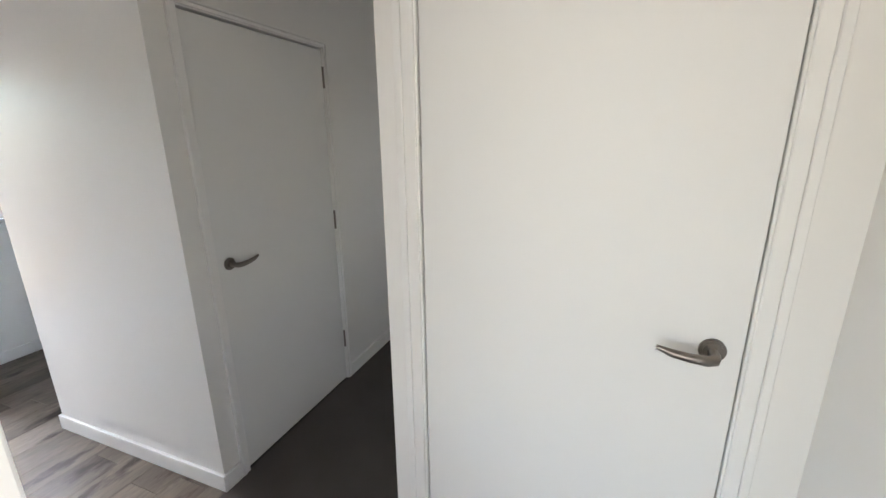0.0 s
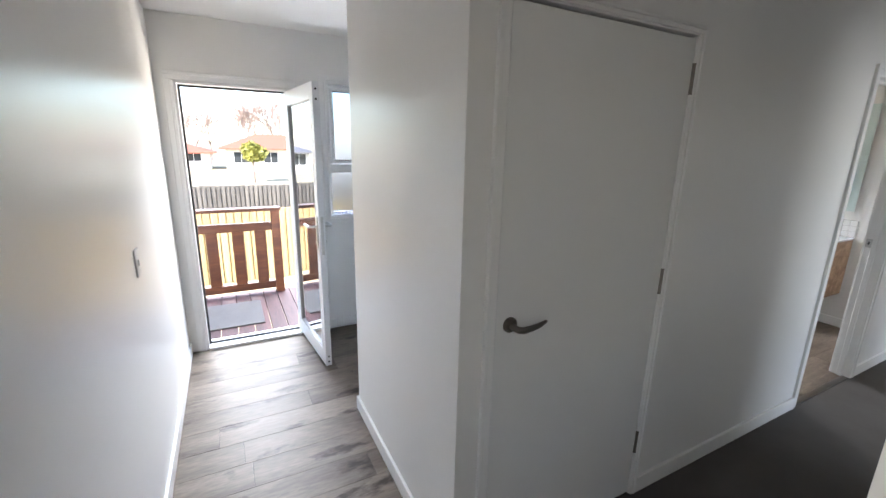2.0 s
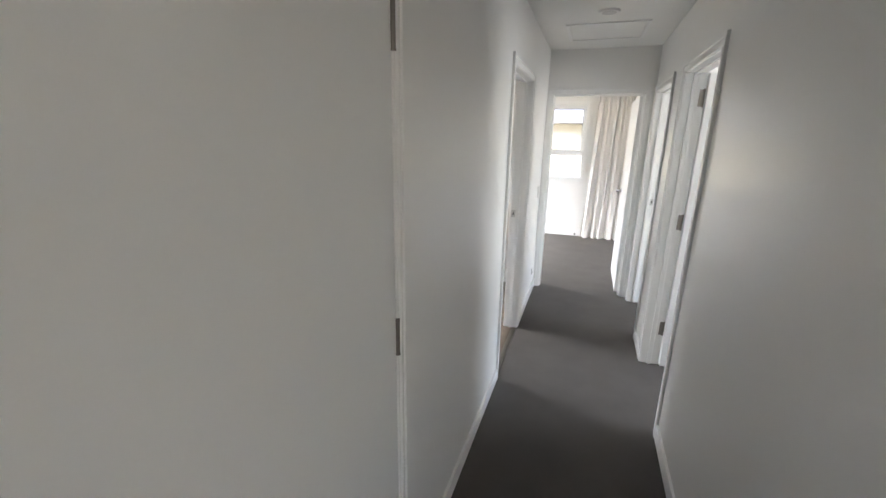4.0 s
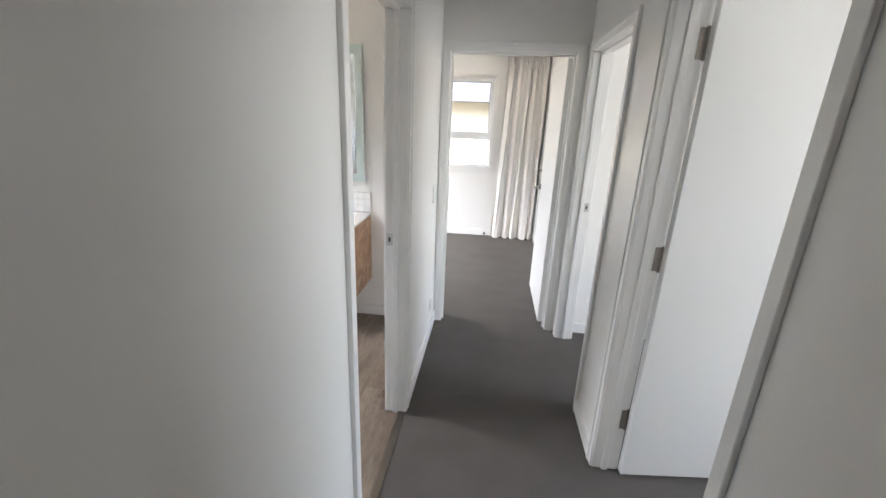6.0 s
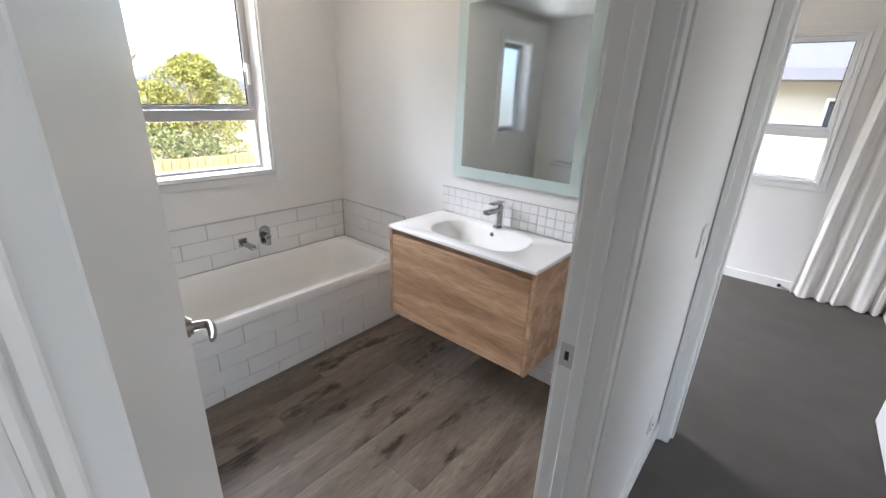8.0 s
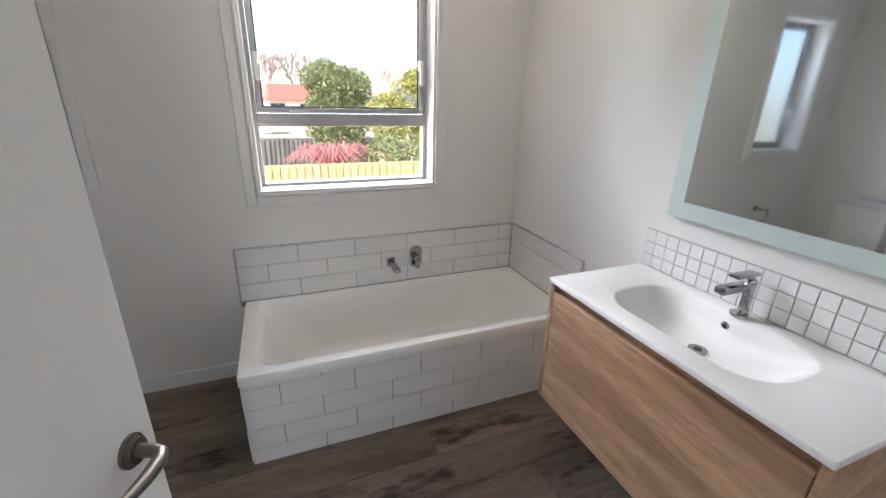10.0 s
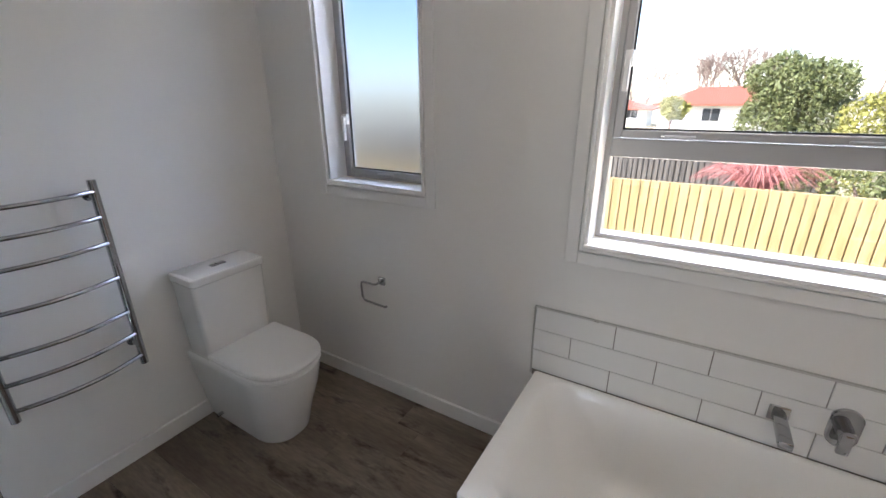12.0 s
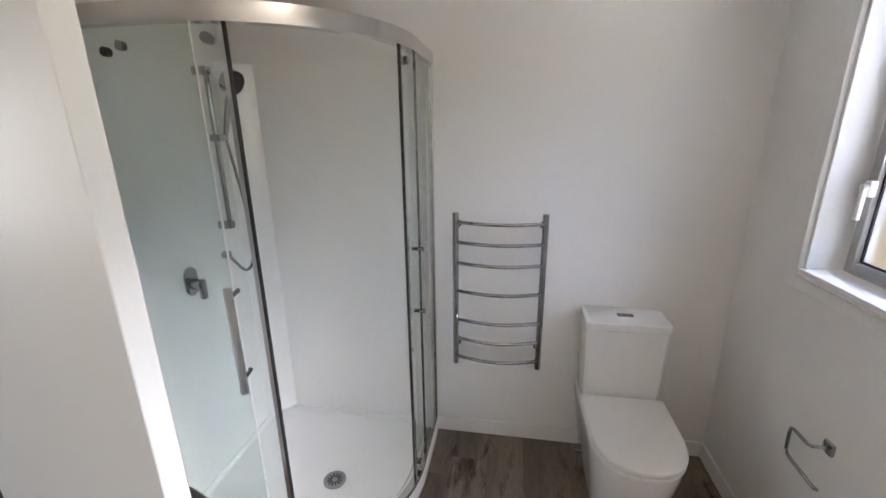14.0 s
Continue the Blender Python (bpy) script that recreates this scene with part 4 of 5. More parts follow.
part("cistern", loft([rounded(TX, TY + 0.090, 0.325, 0.176, 0.02, 0.395), rounded(TX, TY + 0.0925, 0.342, 0.181, 0.02, 0.60), rounded(TX, TY + 0.094, 0.35, 0.184, 0.02, 0.76)]), CERAMIC, wc, smooth=True)
lid = part("cistern_lid", loft([rounded(TX, TY + 0.096, 0.352, 0.188, 0.02, 0.764), rounded(TX, TY + 0.0965, 0.360, 0.192, 0.02, 0.768), rounded(TX, TY + 0.0965, 0.360, 0.192, 0.02, 0.797), rounded(TX, TY + 0.0965, 0.350, 0.182, 0.02, 0.802)]), CERAMIC, wc, smooth=True)
fb = part("flush_button", box(TX - 0.035, TY + 0.085, 0.800, TX + 0.035, TY + 0.115, 0.806, 0.002), CHROME, lid, "chrome dual flush button", True)
part("button_split", box(TX + 0.004, TY + 0.0845, 0.8058, TX + 0.006, TY + 0.1155, 0.8066), BLACK, lid)
part("bolt_cap", rod((TX + 0.165, TY + 0.12, 0.05), (TX + 0.128, TY + 0.12, 0.05), 0.009, 16), CHROME, wc, smooth=True)

# toilet roll holder on the outside wall
hol = empty("toilet_roll_holder", Matrix.Identity(4), "empty chrome toilet roll holder with bent arm", "roll holder")
HY, HZ = 2.0, 0.665
part("mount", box(XW, HY - 0.02, HZ - 0.02, XW + 0.012, HY + 0.02, HZ + 0.02, 0.003), CHROME, hol, smooth=True)
part("arm", tube([(XW + 0.01, HY, HZ), (XW + 0.05, HY, HZ), (XW + 0.058, HY - 0.01, HZ), (XW + 0.058, HY - 0.075, HZ), (XW + 0.058, HY - 0.088, HZ - 0.006), (XW + 0.058, HY - 0.092, HZ - 0.022), (XW + 0.058, HY - 0.088, HZ - 0.085),
                 (XW + 0.058, HY - 0.078, HZ - 0.10), (XW + 0.058, HY - 0.06, HZ - 0.103), (XW + 0.058, HY + 0.055, HZ - 0.108), (XW + 0.058, HY + 0.066, HZ - 0.102)], 0.0058, 12), CHROME, hol, smooth=True)

# heated towel rail
rail = empty("heated_towel_rail", Matrix.Identity(4), "polished steel ladder towel rail with seven bowed bars", "towel rail")
RY = YS + 0.072
for x in (-1.178, -1.585):
    bmp = rod((x, RY, 0.475), (x, RY, 1.255), 0.0145, 24)
    part("post", bmp, CHROME, rail, smooth=True)
    for z in (0.56, 1.19):
        part("wall_bracket", rod((x, YS, z), (x, RY, z), 0.0095, 16, rod((x, YS, z), (x, YS + 0.008, z), 0.02, 20)), CHROME, rail, smooth=True)
for z in (1.212, 1.116, 1.015, 0.873, 0.723, 0.620, 0.518):
    part("bar", tube([(-1.178 - 0.407 * u, RY + 0.004 + 0.045 * math.sin(math.pi * u), z) for u in [k / 16 for k in range(17)]], 0.0085, 12), CHROME, rail, smooth=True)

# ---------------------------------------------------------------- bathroom: shower
SX, SY, SR = -1.055, 2.205, 0.55       # outer faces of the quadrant and its radius
EX = -0.10
L1, L2 = (EX - (SX + SR)), ((SY - SR) - YS)
ARC = SR * math.pi / 2
TOTAL = L1 + ARC + L2


def along(s, off=0.0):
    """A point at length s along the shower's front, from the hall wall to the end wall; off moves it outwards."""
    if s <= L1:
        return (EX - s, SY + off)
    if s <= L1 + ARC:
        a = math.pi / 2 + (s - L1) / SR
        return (SX + SR + (SR + off) * math.cos(a), SY - SR + (SR + off) * math.sin(a))
    return (SX - off, SY - SR - (s - L1 - ARC))


def strip(s0, s1, o0, o1, z0, z1, n=40, bm=None):
    """A bent bar of rectangular section along the front."""
    rings = []
    for k in range(n + 1):
        s = s0 + (s1 - s0) * k / n
        a, b = along(s, o0), along(s, o1)
        rings.append([(a[0], a[1], z0), (b[0], b[1], z0), (b[0], b[1], z1), (a[0], a[1], z1)])
    return loft(rings, bm)


sh = empty("shower_enclosure", Matrix.Identity(4), "curved glass corner shower with polished frame, sliding doors open", "shower")
outline = [along(TOTAL * k / 60, 0.015) for k in range(61)]
inner = [along(TOTAL * k / 60, -0.045) for k in range(61)]


def tray():
    def ring(pts, z, corner):
        return [(x, y, z) for x, y in pts] + [(corner[0], corner[1], z)]
    c0, c1 = (EX, YS), (EX - 0.012, YS + 0.012)
    pin = [(min(x, EX - 0.012), max(y, YS + 0.012)) for x, y in inner]
    return loft([ring(outline, 0.001, c0), ring(outline, 0.058, c0), ring([along(TOTAL * k / 60, 0.010) for k in range(61)], 0.065, c0), ring(pin, 0.063, c1), ring([(min(x, EX - 0.02), max(y, YS + 0.02)) for x, y in [along(TOTAL * k / 60, -0.06) for k in range(61)]], 0.04, (EX - 0.02, YS + 0.02)),
                 ring([(-0.67 + 0.15 * (x + 0.67), 1.78 + 0.15 * (y - 1.78)) for x, y in outline], 0.03, (-0.67 + 0.15 * (c0[0] + 0.67), 1.78 + 0.15 * (c0[1] - 1.78)))])


part("tray", tray(), ACRYLIC, sh, "white acrylic shower tray", True)
dr = part("drain", rod((-0.65, 1.776, 0.030), (-0.65, 1.776, 0.036), 0.052, 36), CHROME, sh, "round chrome drain with grate", True)
for k in range(12):
    a = 2 * math.pi * k / 12
    # slots are black bars laid on the drain, shade painted instead of cut
    part("grate_slot", box(0.014, -0.0032, 0.0, 0.036, 0.0032, 0.0012, bm=None), BLACK, dr).matrix_local = pose(-0.65, 1.776, 0.0358, 0, 0, math.degrees(a))
part("liner", box(EX - 0.005, YS + 0.001, 0.06, EX, SY - 0.01, 1.925), ACRYLIC, sh, "white acrylic wall lining")
part("liner", box(SX + 0.03, YS, 0.06, EX - 0.005, YS + 0.005, 1.925), ACRYLIC, sh, "white acrylic wall lining")
cx, cy = EX - 0.005, YS + 0.005
part("liner_corner", loft([[(cx - 0.11, cy - 0.001, z), (cx - 0.098, cy + 0.004, z), (cx - 0.03, cy + 0.082, z), (cx + 0.001, cy + 0.125, z), (cx + 0.001, cy - 0.001, z)] for z in (0.058, 1.925)]), ACRYLIC, sh, "moulded white corner of the lining", True)
ZT = 1.895
part("top_rail", strip(0, TOTAL, -0.022, 0.016, ZT, ZT + 0.05), POLISHED, sh, "polished curved aluminium top rail", True)
part("bottom_rail", strip(0, TOTAL, -0.020, 0.010, 0.064, 0.088), POLISHED, sh, "polished curved aluminium bottom rail", True)
part("wall_channel", strip(0, 0.028, -0.018, 0.012, 0.088, ZT), POLISHED, sh)
part("wall_channel", strip(TOTAL - 0.028, TOTAL, -0.018, 0.012, 0.088, ZT), POLISHED, sh)


def glass_panel(nm, s0, s1, o, seal_at=None):
    p = part(nm, strip(s0, s1, o, o + 0.005, 0.09, ZT + 0.004, 24), SHOWERGLASS, sh, smooth=True)
    p.visible_shadow = False
    return p


glass_panel("fixed_panel", 0.02, 0.515, 0.002)
glass_panel("fixed_panel", TOTAL - 0.305, TOTAL - 0.02, 0.002)
part("panel_edge", strip(0.515, 0.5185, 0.001, 0.008, 0.088, ZT, 2), PLASTIC, sh)
part("panel_edge", strip(TOTAL - 0.314, TOTAL - 0.302, -0.001, 0.010, 0.088, ZT, 2), POLISHED, sh)
S_L, S_R = 0.588, TOTAL - 0.425
for (s0, s1, edge) in ((0.12, S_L, S_L), (S_R, TOTAL - 0.06, S_R)):
    door = glass_panel("sliding_door", s0, s1, -0.016)
    d = 1 if edge == S_L else -1
    part("edge_profile", strip(edge - 0.010, edge + 0.002, -0.020, -0.006, 0.09, ZT, 2), POLISHED, door)
    part("door_seal", strip(edge + d * 0.002, edge + d * 0.010, -0.020, -0.008, 0.09, ZT, 2), BLACK, door, "black rubber door seal")
    sm_ = edge - d * 0.07
    o1, o2 = along(sm_, 0.045), along(sm_, -0.016)
    hz0, hz1 = 0.84, 1.19
    part("door_handle", rod((o1[0], o1[1], hz0), (o1[0], o1[1], hz1), 0.0125, 18), STEEL, door, "vertical satin bar handle", True)
    for z in (hz0 + 0.045, hz1 - 0.03):
        part("handle_post", rod((o1[0], o1[1], z), (o2[0], o2[1], z), 0.008, 14), CHROME, door, smooth=True)
    for z in (0.125, 1.86):
        r1, r2 = along(edge - d * 0.04, 0.0), along(edge - d * 0.04, -0.03)
        part("roller", rod((r1[0], r1[1], z), (r2[0], r2[1], z), 0.014, 18), CHROME, door, smooth=True)
for s, z, mat in ((0.270, 1.832, BLACK), (0.318, 1.845, CHROME)):
    a, b = along(s, 0.014), along(s, -0.002)
    part("fixing", rod((a[0], a[1], z), (b[0], b[1], z), 0.012, 18), mat, sh, smooth=True)

rs = empty("shower_rail", Matrix.Identity(4), "chrome slide rail with hand shower on the lining", "shower rail")
WX = EX - 0.005
ry = 1.572
part("riser", rod((WX - 0.055, ry, 1.20), (WX - 0.055, ry, 1.885), 0.0105, 18), CHROME, rs, smooth=True)
for z in (1.215, 1.87):
    part("bracket", box(WX - 0.07, ry - 0.017, z - 0.017, WX, ry + 0.017, z + 0.017, 0.006), CHROME, rs, smooth=True)
part("slider", box(WX - 0.085, ry - 0.045, 1.585, WX - 0.035, ry + 0.02, 1.615, 0.006), CHROME, rs, smooth=True)
hs = tube([(WX - 0.075, ry - 0.035, 1.60), (WX - 0.085, ry - 0.04, 1.66), (WX - 0.10, ry - 0.048, 1.74), (WX - 0.12, ry - 0.055, 1.80)], [0.010, 0.0115, 0.013, 0.016], 14)
hand = part("hand_shower", hs, CHROME, rs, smooth=True)
part("spray_head", rod((WX - 0.112, ry - 0.058, 1.835), (WX - 0.142, ry - 0.055, 1.822), 0.052, 32), CHROME, hand, smooth=True)
part("spray_face", rod((WX - 0.142, ry - 0.055, 1.822), (WX - 0.146, ry - 0.0545, 1.820), 0.050, 32), BLACK, hand, "dark rubber spray face")
pts = []
for k in range(25):
    u = k / 24
    pts.append((WX - 0.075 + 0.05 * math.sin(math.pi * u) * -0.6 + 0.06 * u ** 4, ry - 0.035 - 0.045 * math.sin(math.pi * u) + 0.03 * u * u, 1.60 - 0.62 * math.sin(min(1.0, u * 1.25) * math.pi / 2) + (0.09 * ((u - 0.8) / 0.2) ** 1.5 if u > 0.8 else 0) + (0.19 if u > 0.97 else 0) * 0))
part("hose", tube(pts, 0.0072, 10), CHROME, rs, "flexible metal shower hose", True)
part("hose_outlet", rod((WX, ry + 0.005, 1.07), (WX - 0.03, ry + 0.005, 1.07), 0.018, 20), CHROME, rs, smooth=True)
sm2 = empty("shower_mixer", Matrix.Identity(4), "chrome shower mixer with oval plate", "tap")
bm = loft([[(WX - dx, 1.80 + (0.036 - q) * math.cos(a), 1.02 + (0.036 - q) * math.sin(a) + (0.026 if math.sin(a) > 0 else -0.026)) for a in [2 * math.pi * k / 32 + 0.01 for k in range(32)]] for dx, q in ((0, 0), (0.007, 0), (0.010, 0.003))])
part("plate", bm, CHROME, sm2, smooth=True)
part("body", rod((WX - 0.008, 1.80, 1.01), (WX - 0.055, 1.80, 1.01), 0.023, 24), CHROME, sm2, smooth=True)
part("lever", box(WX - 0.062, 1.785, 0.945, WX - 0.045, 1.815, 1.025, 0.004), CHROME, sm2, smooth=True)

# threshold between carpet and planks
th = part("threshold_strip", box(-0.035, BATH_DOOR[0], -0.002, 0.002, BATH_DOOR[1], 0.006, 0.002), NICKEL)
tagged(th, "thin dark metal threshold strip in the bathroom doorway", "threshold")

# ---------------------------------------------------------------- outside
GZ = -1.55


def ground_z(x):
    """The land lies level round the house and rises behind the back fence."""
    u = min(1.0, max(0.0, (-18.0 - x) / 27.0))
    return GZ + 0.25 * u * u * (3 - 2 * u)


g = bmesh.new()
bmesh.ops.create_grid(g, x_segments=120, y_segments=120, size=1.0)
for v in g.verts:
    x, y = v.co.x, v.co.y
    v.co.x = -30 + 900 * math.copysign(abs(x) ** 2.2, x)
    v.co.y = 900 * math.copysign(abs(y) ** 2.2, y)
    v.co.z = ground_z(v.co.x) + 0.05 * noise.noise((v.co.x * 0.3, v.co.y * 0.3, 0))
tagged(part("ground", g, DRYGRASS), "open dry grass ground around the house", "ground", kind="structure")
yard = part("lawn", box(-16.2, -9, GZ + 0.03, -2.6, 14, GZ + 0.06), GRASS)
tagged(yard, "back lawn between house and fences", "lawn", kind="structure")

# deck and its railing
deck = empty("deck", Matrix.Identity(4), "red-brown stained timber deck outside the front door", "deck", kind="structure")
part("fascia", box(-3.96, -2.2, -0.30, -3.93, 1.2, -0.085), STAIN, deck)
part("joist", box(-3.9, -2.2, -0.25, -2.6, -2.1, -0.11), STAIN, deck)
part("joist", box(-3.9, 0.9, -0.25, -2.6, 1.0, -0.11), STAIN, deck)
bmd = mesh_of(box(-3.95, 0, -0.108, XW - 0.145, 0.135, -0.08, 0.003, 1), "deck_board", DECKW)
y = -2.2
while y < 1.15:
    ob = new("deck_board", bmd)
    ob.parent = deck
    ob.matrix_local = Matrix.Translation((0, y, 0))
    y += 0.141
for yy in (-2.1, 1.0):
    part("deck_pile", box(-3.9, yy, GZ, -3.8, yy + 0.1, -0.11), STAIN, deck)
rl = empty("deck_railing", Matrix.Identity(4), "stained timber deck railing with broad slats", "railing")
RX = -3.9
part("post", box(RX - 0.045, -0.225, -0.11, RX + 0.045, -0.135, 0.865, 0.004), STAIN, rl)
part("post", box(RX - 0.045, -1.56, -0.11, RX + 0.045, -1.47, 0.865, 0.004), STAIN, rl)
part("cap_rail", box(RX - 0.07, -2.2, 0.865, RX + 0.07, -0.12, 0.90, 0.006), STAIN, rl)
for y0, y1 in ((-1.47, -0.225),):
    part("rail", box(RX - 0.022, y0, 0.645, RX + 0.022, y1, 0.735, 0.004), STAIN, rl)
    part("rail", box(RX - 0.022, y0, -0.035, RX + 0.022, y1, 0.045, 0.004), STAIN, rl)
for yc in (-1.33, -1.08, -0.825, -0.575, -0.35):
    part("slat", box(RX - 0.012, yc - 0.056, 0.045, RX + 0.012, yc + 0.056, 0.645, 0.003), STAIN, rl)
dm = part("door_mat", box(-3.62, -1.05, -0.079, -2.98, -0.42, -0.066, 0.004), MAT)
tagged(dm, "grey woven door mat lying on the deck", "door mat")


def fence(name, x, y0, y1, z0, z1, pitch, w, mat, label, jitter):
    f = empty(name, Matrix.Identity(4), label, "fence")
    me = mesh_of(box(x + 0.012, 0, z0, x + 0.034, w, z1, 0.003, 1), "board", mat)
    back = mesh_of(box(x - 0.075, 0, z0, x - 0.055, w, z1 - 0.004, 0.003, 1), "board", mat)
    y = y0
    while y < y1:
        for m_, dy in ((me, 0), (back, pitch / 2)):
            ob = new("board", m_)
            ob.parent = f
            ob.matrix_local = Matrix.Translation((0, y + dy, random.uniform(-jitter, jitter)))
        y += pitch
    for z in (z0 + 0.3, z1 - 0.3):
        part("fence_rail", box(x - 0.055, y0, z, x + 0.012, y1, z + 0.07), mat, f)
    return f


fence("timber_fence", -9.0, -8.0, 13.0, GZ, 0.165, 0.152, 0.131, PINE, "new pale pine paling fence along the yard", 0.004)
fence("weathered_fence", -16.0, -12.0, 6.5, GZ, 0.05, 0.155, 0.118, GREYWOOD, "weathered dark grey paling fence behind the yard", 0.012)


def leaves(name, blobs, count, size, mat, parent, seed):
    """A crown of many small leaf clumps scattered in and over a set of blobs (centre, radii)."""
    rnd = random.Random(seed)
    vs, fs = [], []
    for c, r in blobs:
        for _ in range(count):
            d = Vector((rnd.gauss(0, 1), rnd.gauss(0, 1), rnd.gauss(0, 1))).normalized()
            q = (0.55 + 0.45 * rnd.random() ** 0.5) * (0.85 + 0.3 * noise.noise(d * 2.3 + Vector(c)))
            p = Vector((c[0] + d.x * r[0] * q, c[1] + d.y * r[1] * q, c[2] + d.z * r[2] * q))
            s = size * rnd.uniform(0.5, 1.3)
            u = Vector((rnd.gauss(0, 1), rnd.gauss(0, 1), rnd.gauss(0, 1))).normalized()
            v = u.cross(Vector((rnd.gauss(0, 1), rnd.gauss(0, 1), rnd.gauss(0, 1)))).normalized()
            k = len(vs)
            vs += [p - u * s, p + v * s * 0.45, p + u * s, p - v * s * 0.45]
            fs.append((k, k + 1, k + 2, k + 3))
    me = bpy.data.meshes.new(name)
    me.from_pydata([tuple(v) for v in vs], [], fs)
    me.materials.append(mat)
    ob = new(name, me)
    ob.parent = parent
    return ob


def bush_tree(name, x, y, blobs, mat, label, count, size, seed, cat="tree"):
    t = empty(name, Matrix.Identity(4), label, cat)
    zt = max(b[0][2] for b in blobs)
    bm = tube([(x, y, GZ), (x + 0.08, y + 0.05, GZ + (zt - GZ) * 0.4), (x, y + 0.1, zt)], [0.14, 0.10, 0.03], 10)
    rnd = random.Random(seed)
    for c, r in blobs:
        tube([(x, y + 0.03, GZ + (zt - GZ) * rnd.uniform(0.25, 0.5)), ((x + c[0]) / 2, (y + c[1]) / 2, (zt + c[2]) / 2 - 0.3), c], [0.07, 0.045, 0.012], 8, bm)
    part("trunk", bm, BARK, t, smooth=True)
    leaves("crown", blobs, count, size, mat, t, seed)
    return t


bush_tree("garden_tree", -13.5, 4.85, [((-13.5, 4.85, 1.55), (0.85, 0.8, 0.95)), ((-13.3, 4.4, 0.9), (0.75, 0.65, 0.9)), ((-13.6, 5.3, 1.0), (0.8, 0.65, 0.95)), ((-13.5, 4.55, 1.95), (0.8, 0.8, 0.6)), ((-13.6, 5.35, 1.75), (0.75, 0.7, 0.65)), ((-13.4, 4.9, 0.1), (0.9, 0.95, 0.9))], LEAF, "rounded olive-green garden tree behind the fence", 4200, 0.045, 3)
bush_tree("garden_tree", -12.8, 7.1, [((-12.8, 7.0, 1.35), (0.95, 1.0, 0.95)), ((-12.6, 6.2, 0.9), (0.8, 0.75, 0.85)), ((-12.9, 7.9, 1.1), (0.9, 0.85, 1.0)), ((-12.8, 7.3, 1.95), (0.6, 0.7, 0.5)), ((-12.5, 7.0, 0.0), (1.0, 1.4, 0.9))], LEAFY, "broad yellow-green garden tree behind the fence", 4200, 0.045, 5)
bush_tree("garden_shrub", -11.2, 6.0, [((-11.2, 5.75, 0.05), (0.6, 0.6, 0.7)), ((-11.2, 6.6, -0.1), (0.6, 0.6, 0.65))], LEAF, "dark green shrub close behind the pale fence", 1300, 0.05, 7, "shrub")
bush_tree("yucca_bush", -34, 1.2, [((-34, 1.2, 1.15), (0.7, 0.7, 0.45)), ((-34, 1.6, 0.9), (0.8, 0.7, 0.4)), ((-34, 1.4, 0.6), (0.7, 0.7, 0.4))], LEAFY, "spiky yellow-green palm-like bush", 700, 0.28, 9, "shrub")

# weeping red-twigged bush: arching bare twigs
wb = empty("weeping_bush", Matrix.Identity(4), "weeping bush of bare reddish-pink twigs behind the fence", "shrub")
rnd = random.Random(11)
tw = bmesh.new()
for k in range(190):
    a = rnd.uniform(0, 2 * math.pi)
    rr = rnd.uniform(0.35, 1.25)
    hh = rnd.uniform(0.75, 1.0)
    base = Vector((-11.2, 4.35, -0.56))
    pts = []
    for j in range(6):
        u = j / 5
        pts.append(base + Vector((0.6 * rr * u * math.cos(a), rr * u * math.sin(a), hh * math.sin(min(1, u * 1.5) * math.pi / 2) - 0.75 * max(0, u - 0.45) ** 1.3)))
    tube(pts, [0.012, 0.010, 0.009, 0.008, 0.006, 0.004], 4, tw)
part("twigs", tw, PINKLEAF, wb)
part("trunk", tube([(-11.2, 4.35, GZ), (-11.18, 4.4, -1.1), (-11.2, 4.35, -0.45)], [0.07, 0.06, 0.05], 8), BARK, wb)


def bare_tree(x, y, h, seed):
    rnd = random.Random(seed)
    bm = bmesh.new()

    def grow(p, d, ln, r, depth):
        q = p + d * ln
        mid = (p + q) / 2 + Vector((rnd.uniform(-1, 1), rnd.uniform(-1, 1), 0)) * ln * 0.06
        tube([p, mid, q], [r, r * 0.85, r * 0.65], 5 if depth > 2 else 4, bm)
        if depth == 0:
            return
        for _ in range(3):
            nd = (d + Vector((rnd.uniform(-1, 1), rnd.uniform(-1, 1), rnd.uniform(-0.25, 0.6))) * 0.62).normalized()
            grow(q, nd, ln * rnd.uniform(0.62, 0.8), r * 0.69, depth - 1)
    grow(Vector((x, y, ground_z(x))), Vector((0, 0, 1)), h * 0.3, h * 0.018, 5)
    t = empty("bare_tree", Matrix.Identity(4), "tall leafless winter tree far behind the houses", "tree", "winter trees")
    part("trunk", bm, BARK, t)


for x, y, h, s in ((-74, -7, 9.5, 1), (-76, 5, 9, 2), (-72, 9.5, 10, 3), (-78, -14, 10, 4), (-75, 15, 9, 6), (-70, 1.5, 9, 8), (-80, 22, 10, 9), (-73, -20, 11, 12), (-77, -2.5, 9, 13), (-66, 3.5, 9.5, 21), (-68, 6.5, 10, 22), (-71, 12, 10, 23), (-67, -4, 9, 24), (-69, -10, 9.5, 25), (-74, 3, 10.5, 26), (-72, 7, 11, 27)):
    bare_tree(x, y, h * 0.92, s)


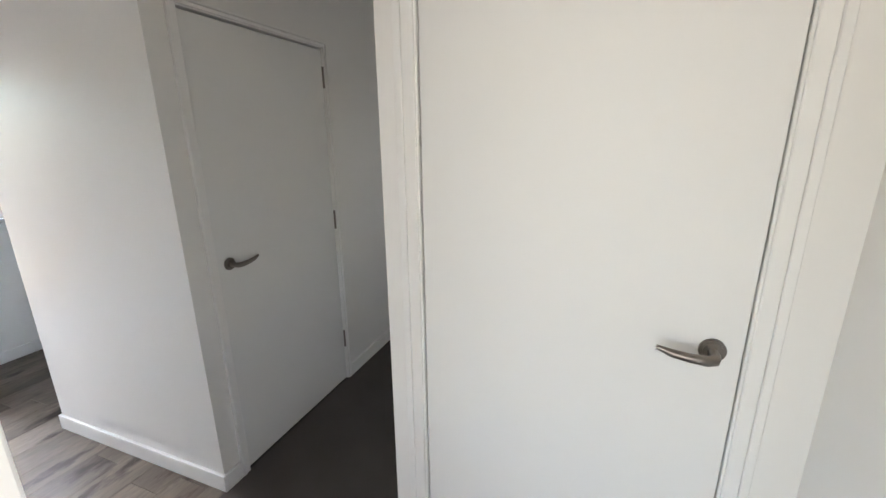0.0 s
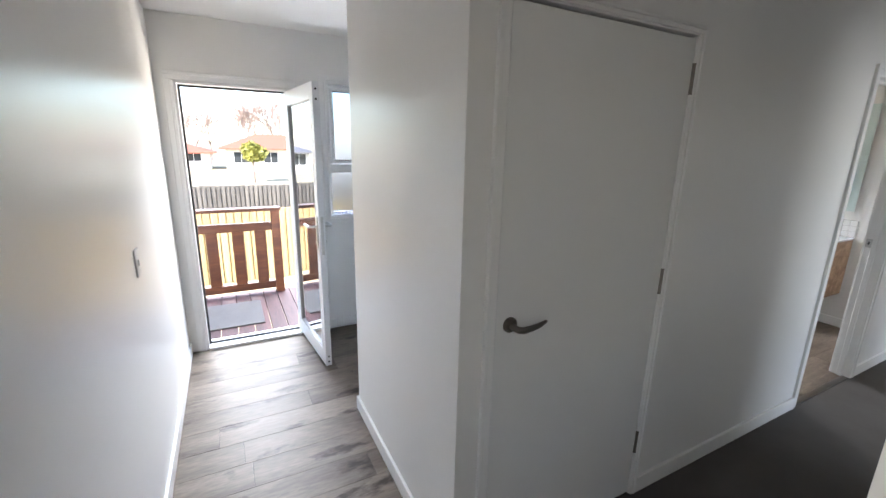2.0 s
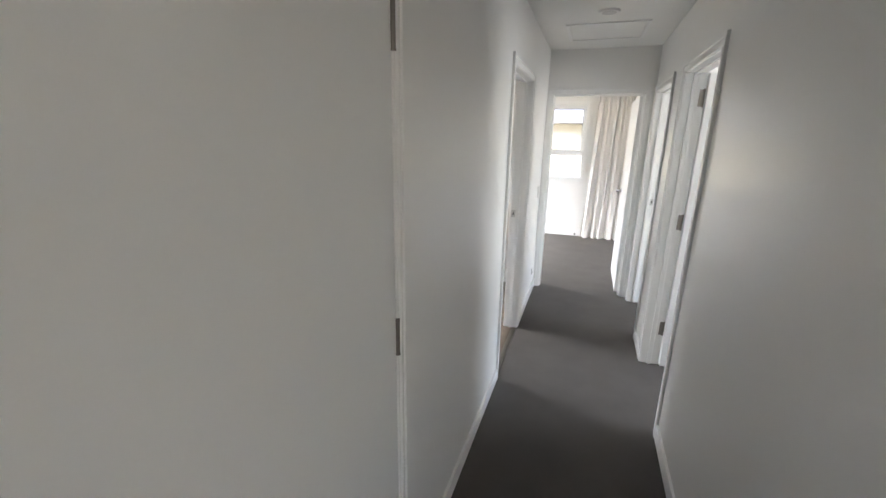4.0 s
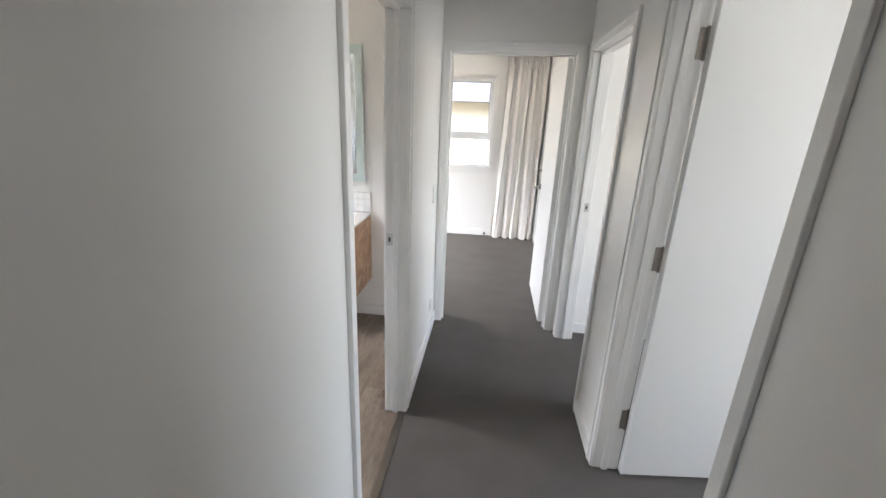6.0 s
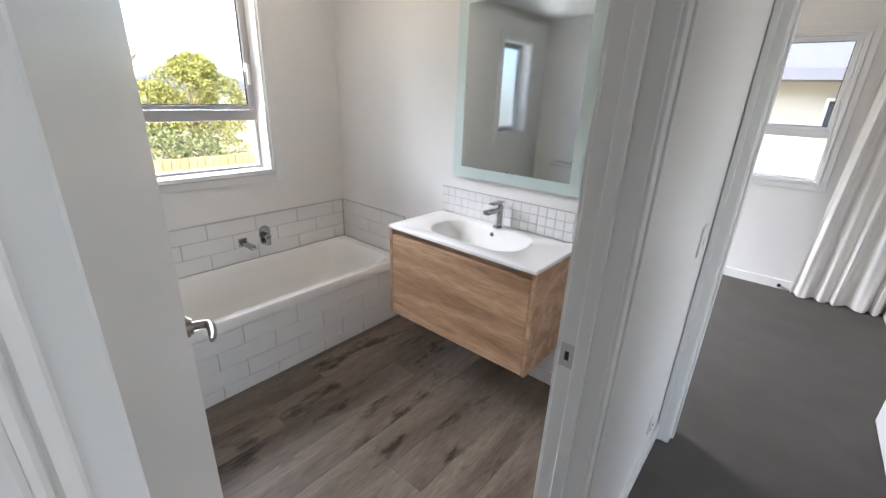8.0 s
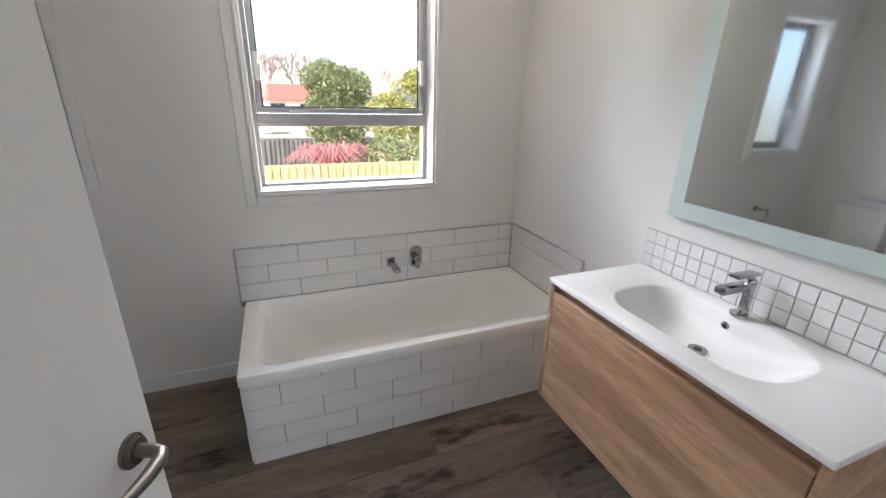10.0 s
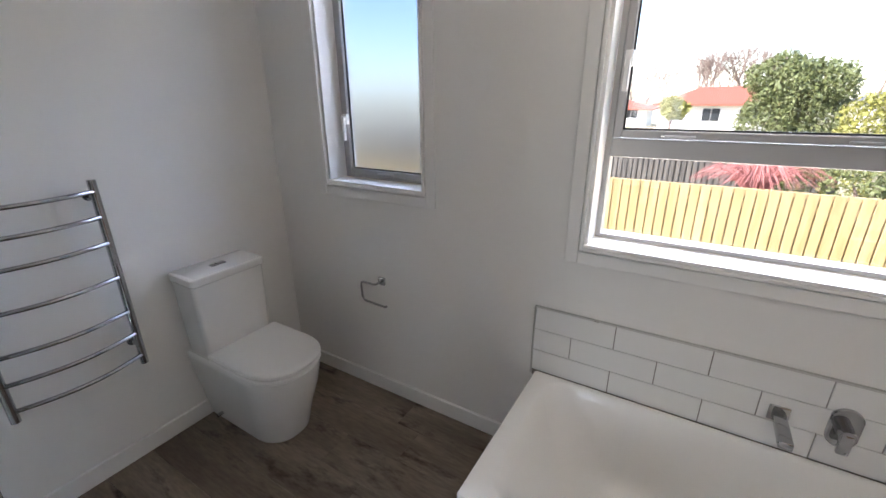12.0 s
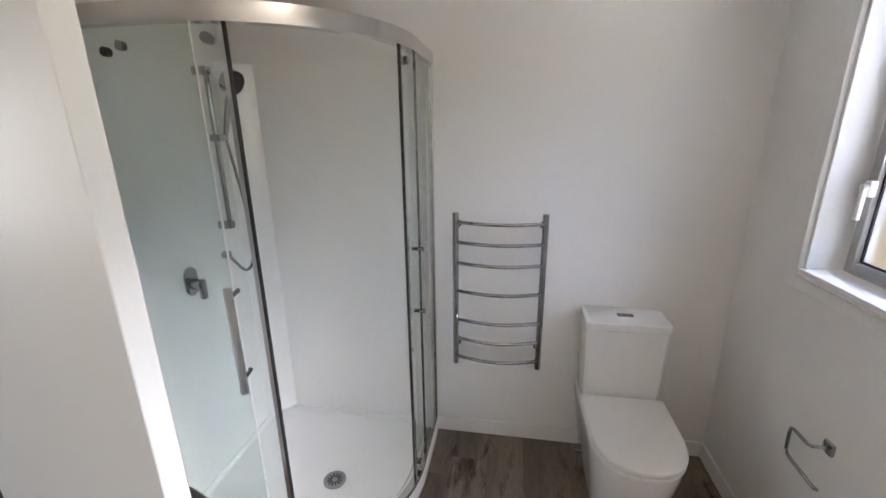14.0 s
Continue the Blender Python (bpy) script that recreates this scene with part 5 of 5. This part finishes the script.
def house(x, y, w, d, hw, hr, wall_mat, roof_mat, label):
    """A single-storey house, its long side to the yard, with hipped roof, windows and doors."""
    gz = ground_z(x) - 0.1
    h = empty("neighbour_house", Matrix.Identity(4), label, "house")
    part("wall", box(x - d, y - w / 2, gz, x, y + w / 2, gz + hw), wall_mat, h)
    o = 0.6
    z0, z1 = gz + hw, gz + hw + hr
    base = [(x - d - o, y - w / 2 - o, z0), (x + o, y - w / 2 - o, z0), (x + o, y + w / 2 + o, z0), (x - d - o, y + w / 2 + o, z0)]
    low = [(a, b, c + 0.15) for a, b, c in base]
    ridge = [(x - d / 2 - 0.05, y - w / 2 + d / 2, z1), (x - d / 2 + 0.05, y - w / 2 + d / 2, z1), (x - d / 2 + 0.05, y + w / 2 - d / 2, z1), (x - d / 2 - 0.05, y + w / 2 - d / 2, z1)]
    part("roof", loft([base, low, ridge]), roof_mat, h)
    k = max(3, int(w / 2.6))
    for i in range(k):
        yc = y - w / 2 + w * (i + 0.5) / k
        wn_ = part("window", box(x, yc - 0.7, gz + 0.95, x + 0.05, yc + 0.7, gz + 2.1), PLASTIC, h)
        for dy in (-0.66, 0.02):
            part("pane", box(x + 0.05, yc + dy, gz + 1.0, x + 0.055, yc + dy + 0.64, gz + 2.05), DARKGLASS, wn_)
    return h


house(-46, 5.0, 11, 6, 2.3, 1.6, CLAD, ROOFRED, "white single-storey house with terracotta roof")
house(-50, -6.5, 9, 6, 1.8, 1.2, CLAD, ROOFRED, "pale house with brown tiled roof")
house(-40, -11.5, 6, 5, 2.1, 1.2, CLAD, ROOFGREY, "white garage-like house with grey roof")
house(-52, 23, 14, 8, 2.5, 1.8, CLAD, ROOFGREY, "pale house with grey roof behind the trees")

# neighbour's wall and eave seen from the bedroom window
nb = empty("neighbour_house", Matrix.Identity(4), "white neighbouring house close outside the bedroom window", "house")
part("wall", box(-5, 11.0, GZ, 6, 11.3, 1.9), BEIGE, nb)
part("roof", loft([[(-5.5, 10.4, 1.9), (6.5, 10.4, 1.9), (6.5, 15, 1.9), (-5.5, 15, 1.9)], [(-5.5, 10.4, 2.05), (6.5, 10.4, 2.05), (6.5, 15, 2.05), (-5.5, 15, 2.05)], [(-5.5, 12.7, 3.6), (6.5, 12.7, 3.6), (6.5, 12.8, 3.6), (-5.5, 12.8, 3.6)]]), ROOFGREY, nb)
wn2 = part("window", box(0.28, 10.96, 1.15, 0.78, 11.0, 1.68), ALUWHITE, nb)
part("pane", box(0.32, 10.955, 1.19, 0.74, 10.96, 1.64), DARKGLASS, wn2)

# ---------------------------------------------------------------- plank floors
PLANK_MESH = {}


def planks(name, x0, x1, spans, label):
    """Rows of planks along y; spans(x) gives the stretches of y that a row at x covers."""
    f = empty(name, Matrix.Identity(4), label, "floor", kind="structure")
    part("underlay", box(x0, min(s[0] for s in spans(x0) + spans(x1)), -0.02, x1, max(s[1] for s in spans(x0) + spans(x1)), -0.0025), GAP, f)
    rnd = random.Random(4)
    x = x0
    while x < x1 - 0.005:
        w = min(0.18, x1 - x)
        for a, b in spans(x + w / 2):
            y = a - rnd.uniform(0.1, 1.1)
            while y < b:
                c0, c1 = max(a, y), min(b, y + 1.22)
                if c1 - c0 > 0.01:
                    key = (round(w, 3), round(c1 - c0, 3))
                    if key not in PLANK_MESH:
                        PLANK_MESH[key] = mesh_of(box(0, 0, -0.006, w - 0.0012, c1 - c0 - 0.0012, 0.0, 0.0007, 1), "plank", VINYL)
                    ob = new("plank", PLANK_MESH[key])
                    ob.parent = f
                    ob.matrix_local = Matrix.Translation((x, c0, 0))
                y += 1.22
        x += 0.18
    return f


planks("floor_entry", XW, 0.0, lambda x: [(-0.99, YS - 0.1)] if x < -1.196 else [(-0.99, -0.018)], "grey-brown wood-look vinyl plank floor in the entry")
planks("floor_bathroom", XW, -0.03, lambda x: [(YS, YN)] if x < -0.10 else [(BATH_DOOR[0], BATH_DOOR[1])], "grey-brown wood-look vinyl plank floor in the bathroom")
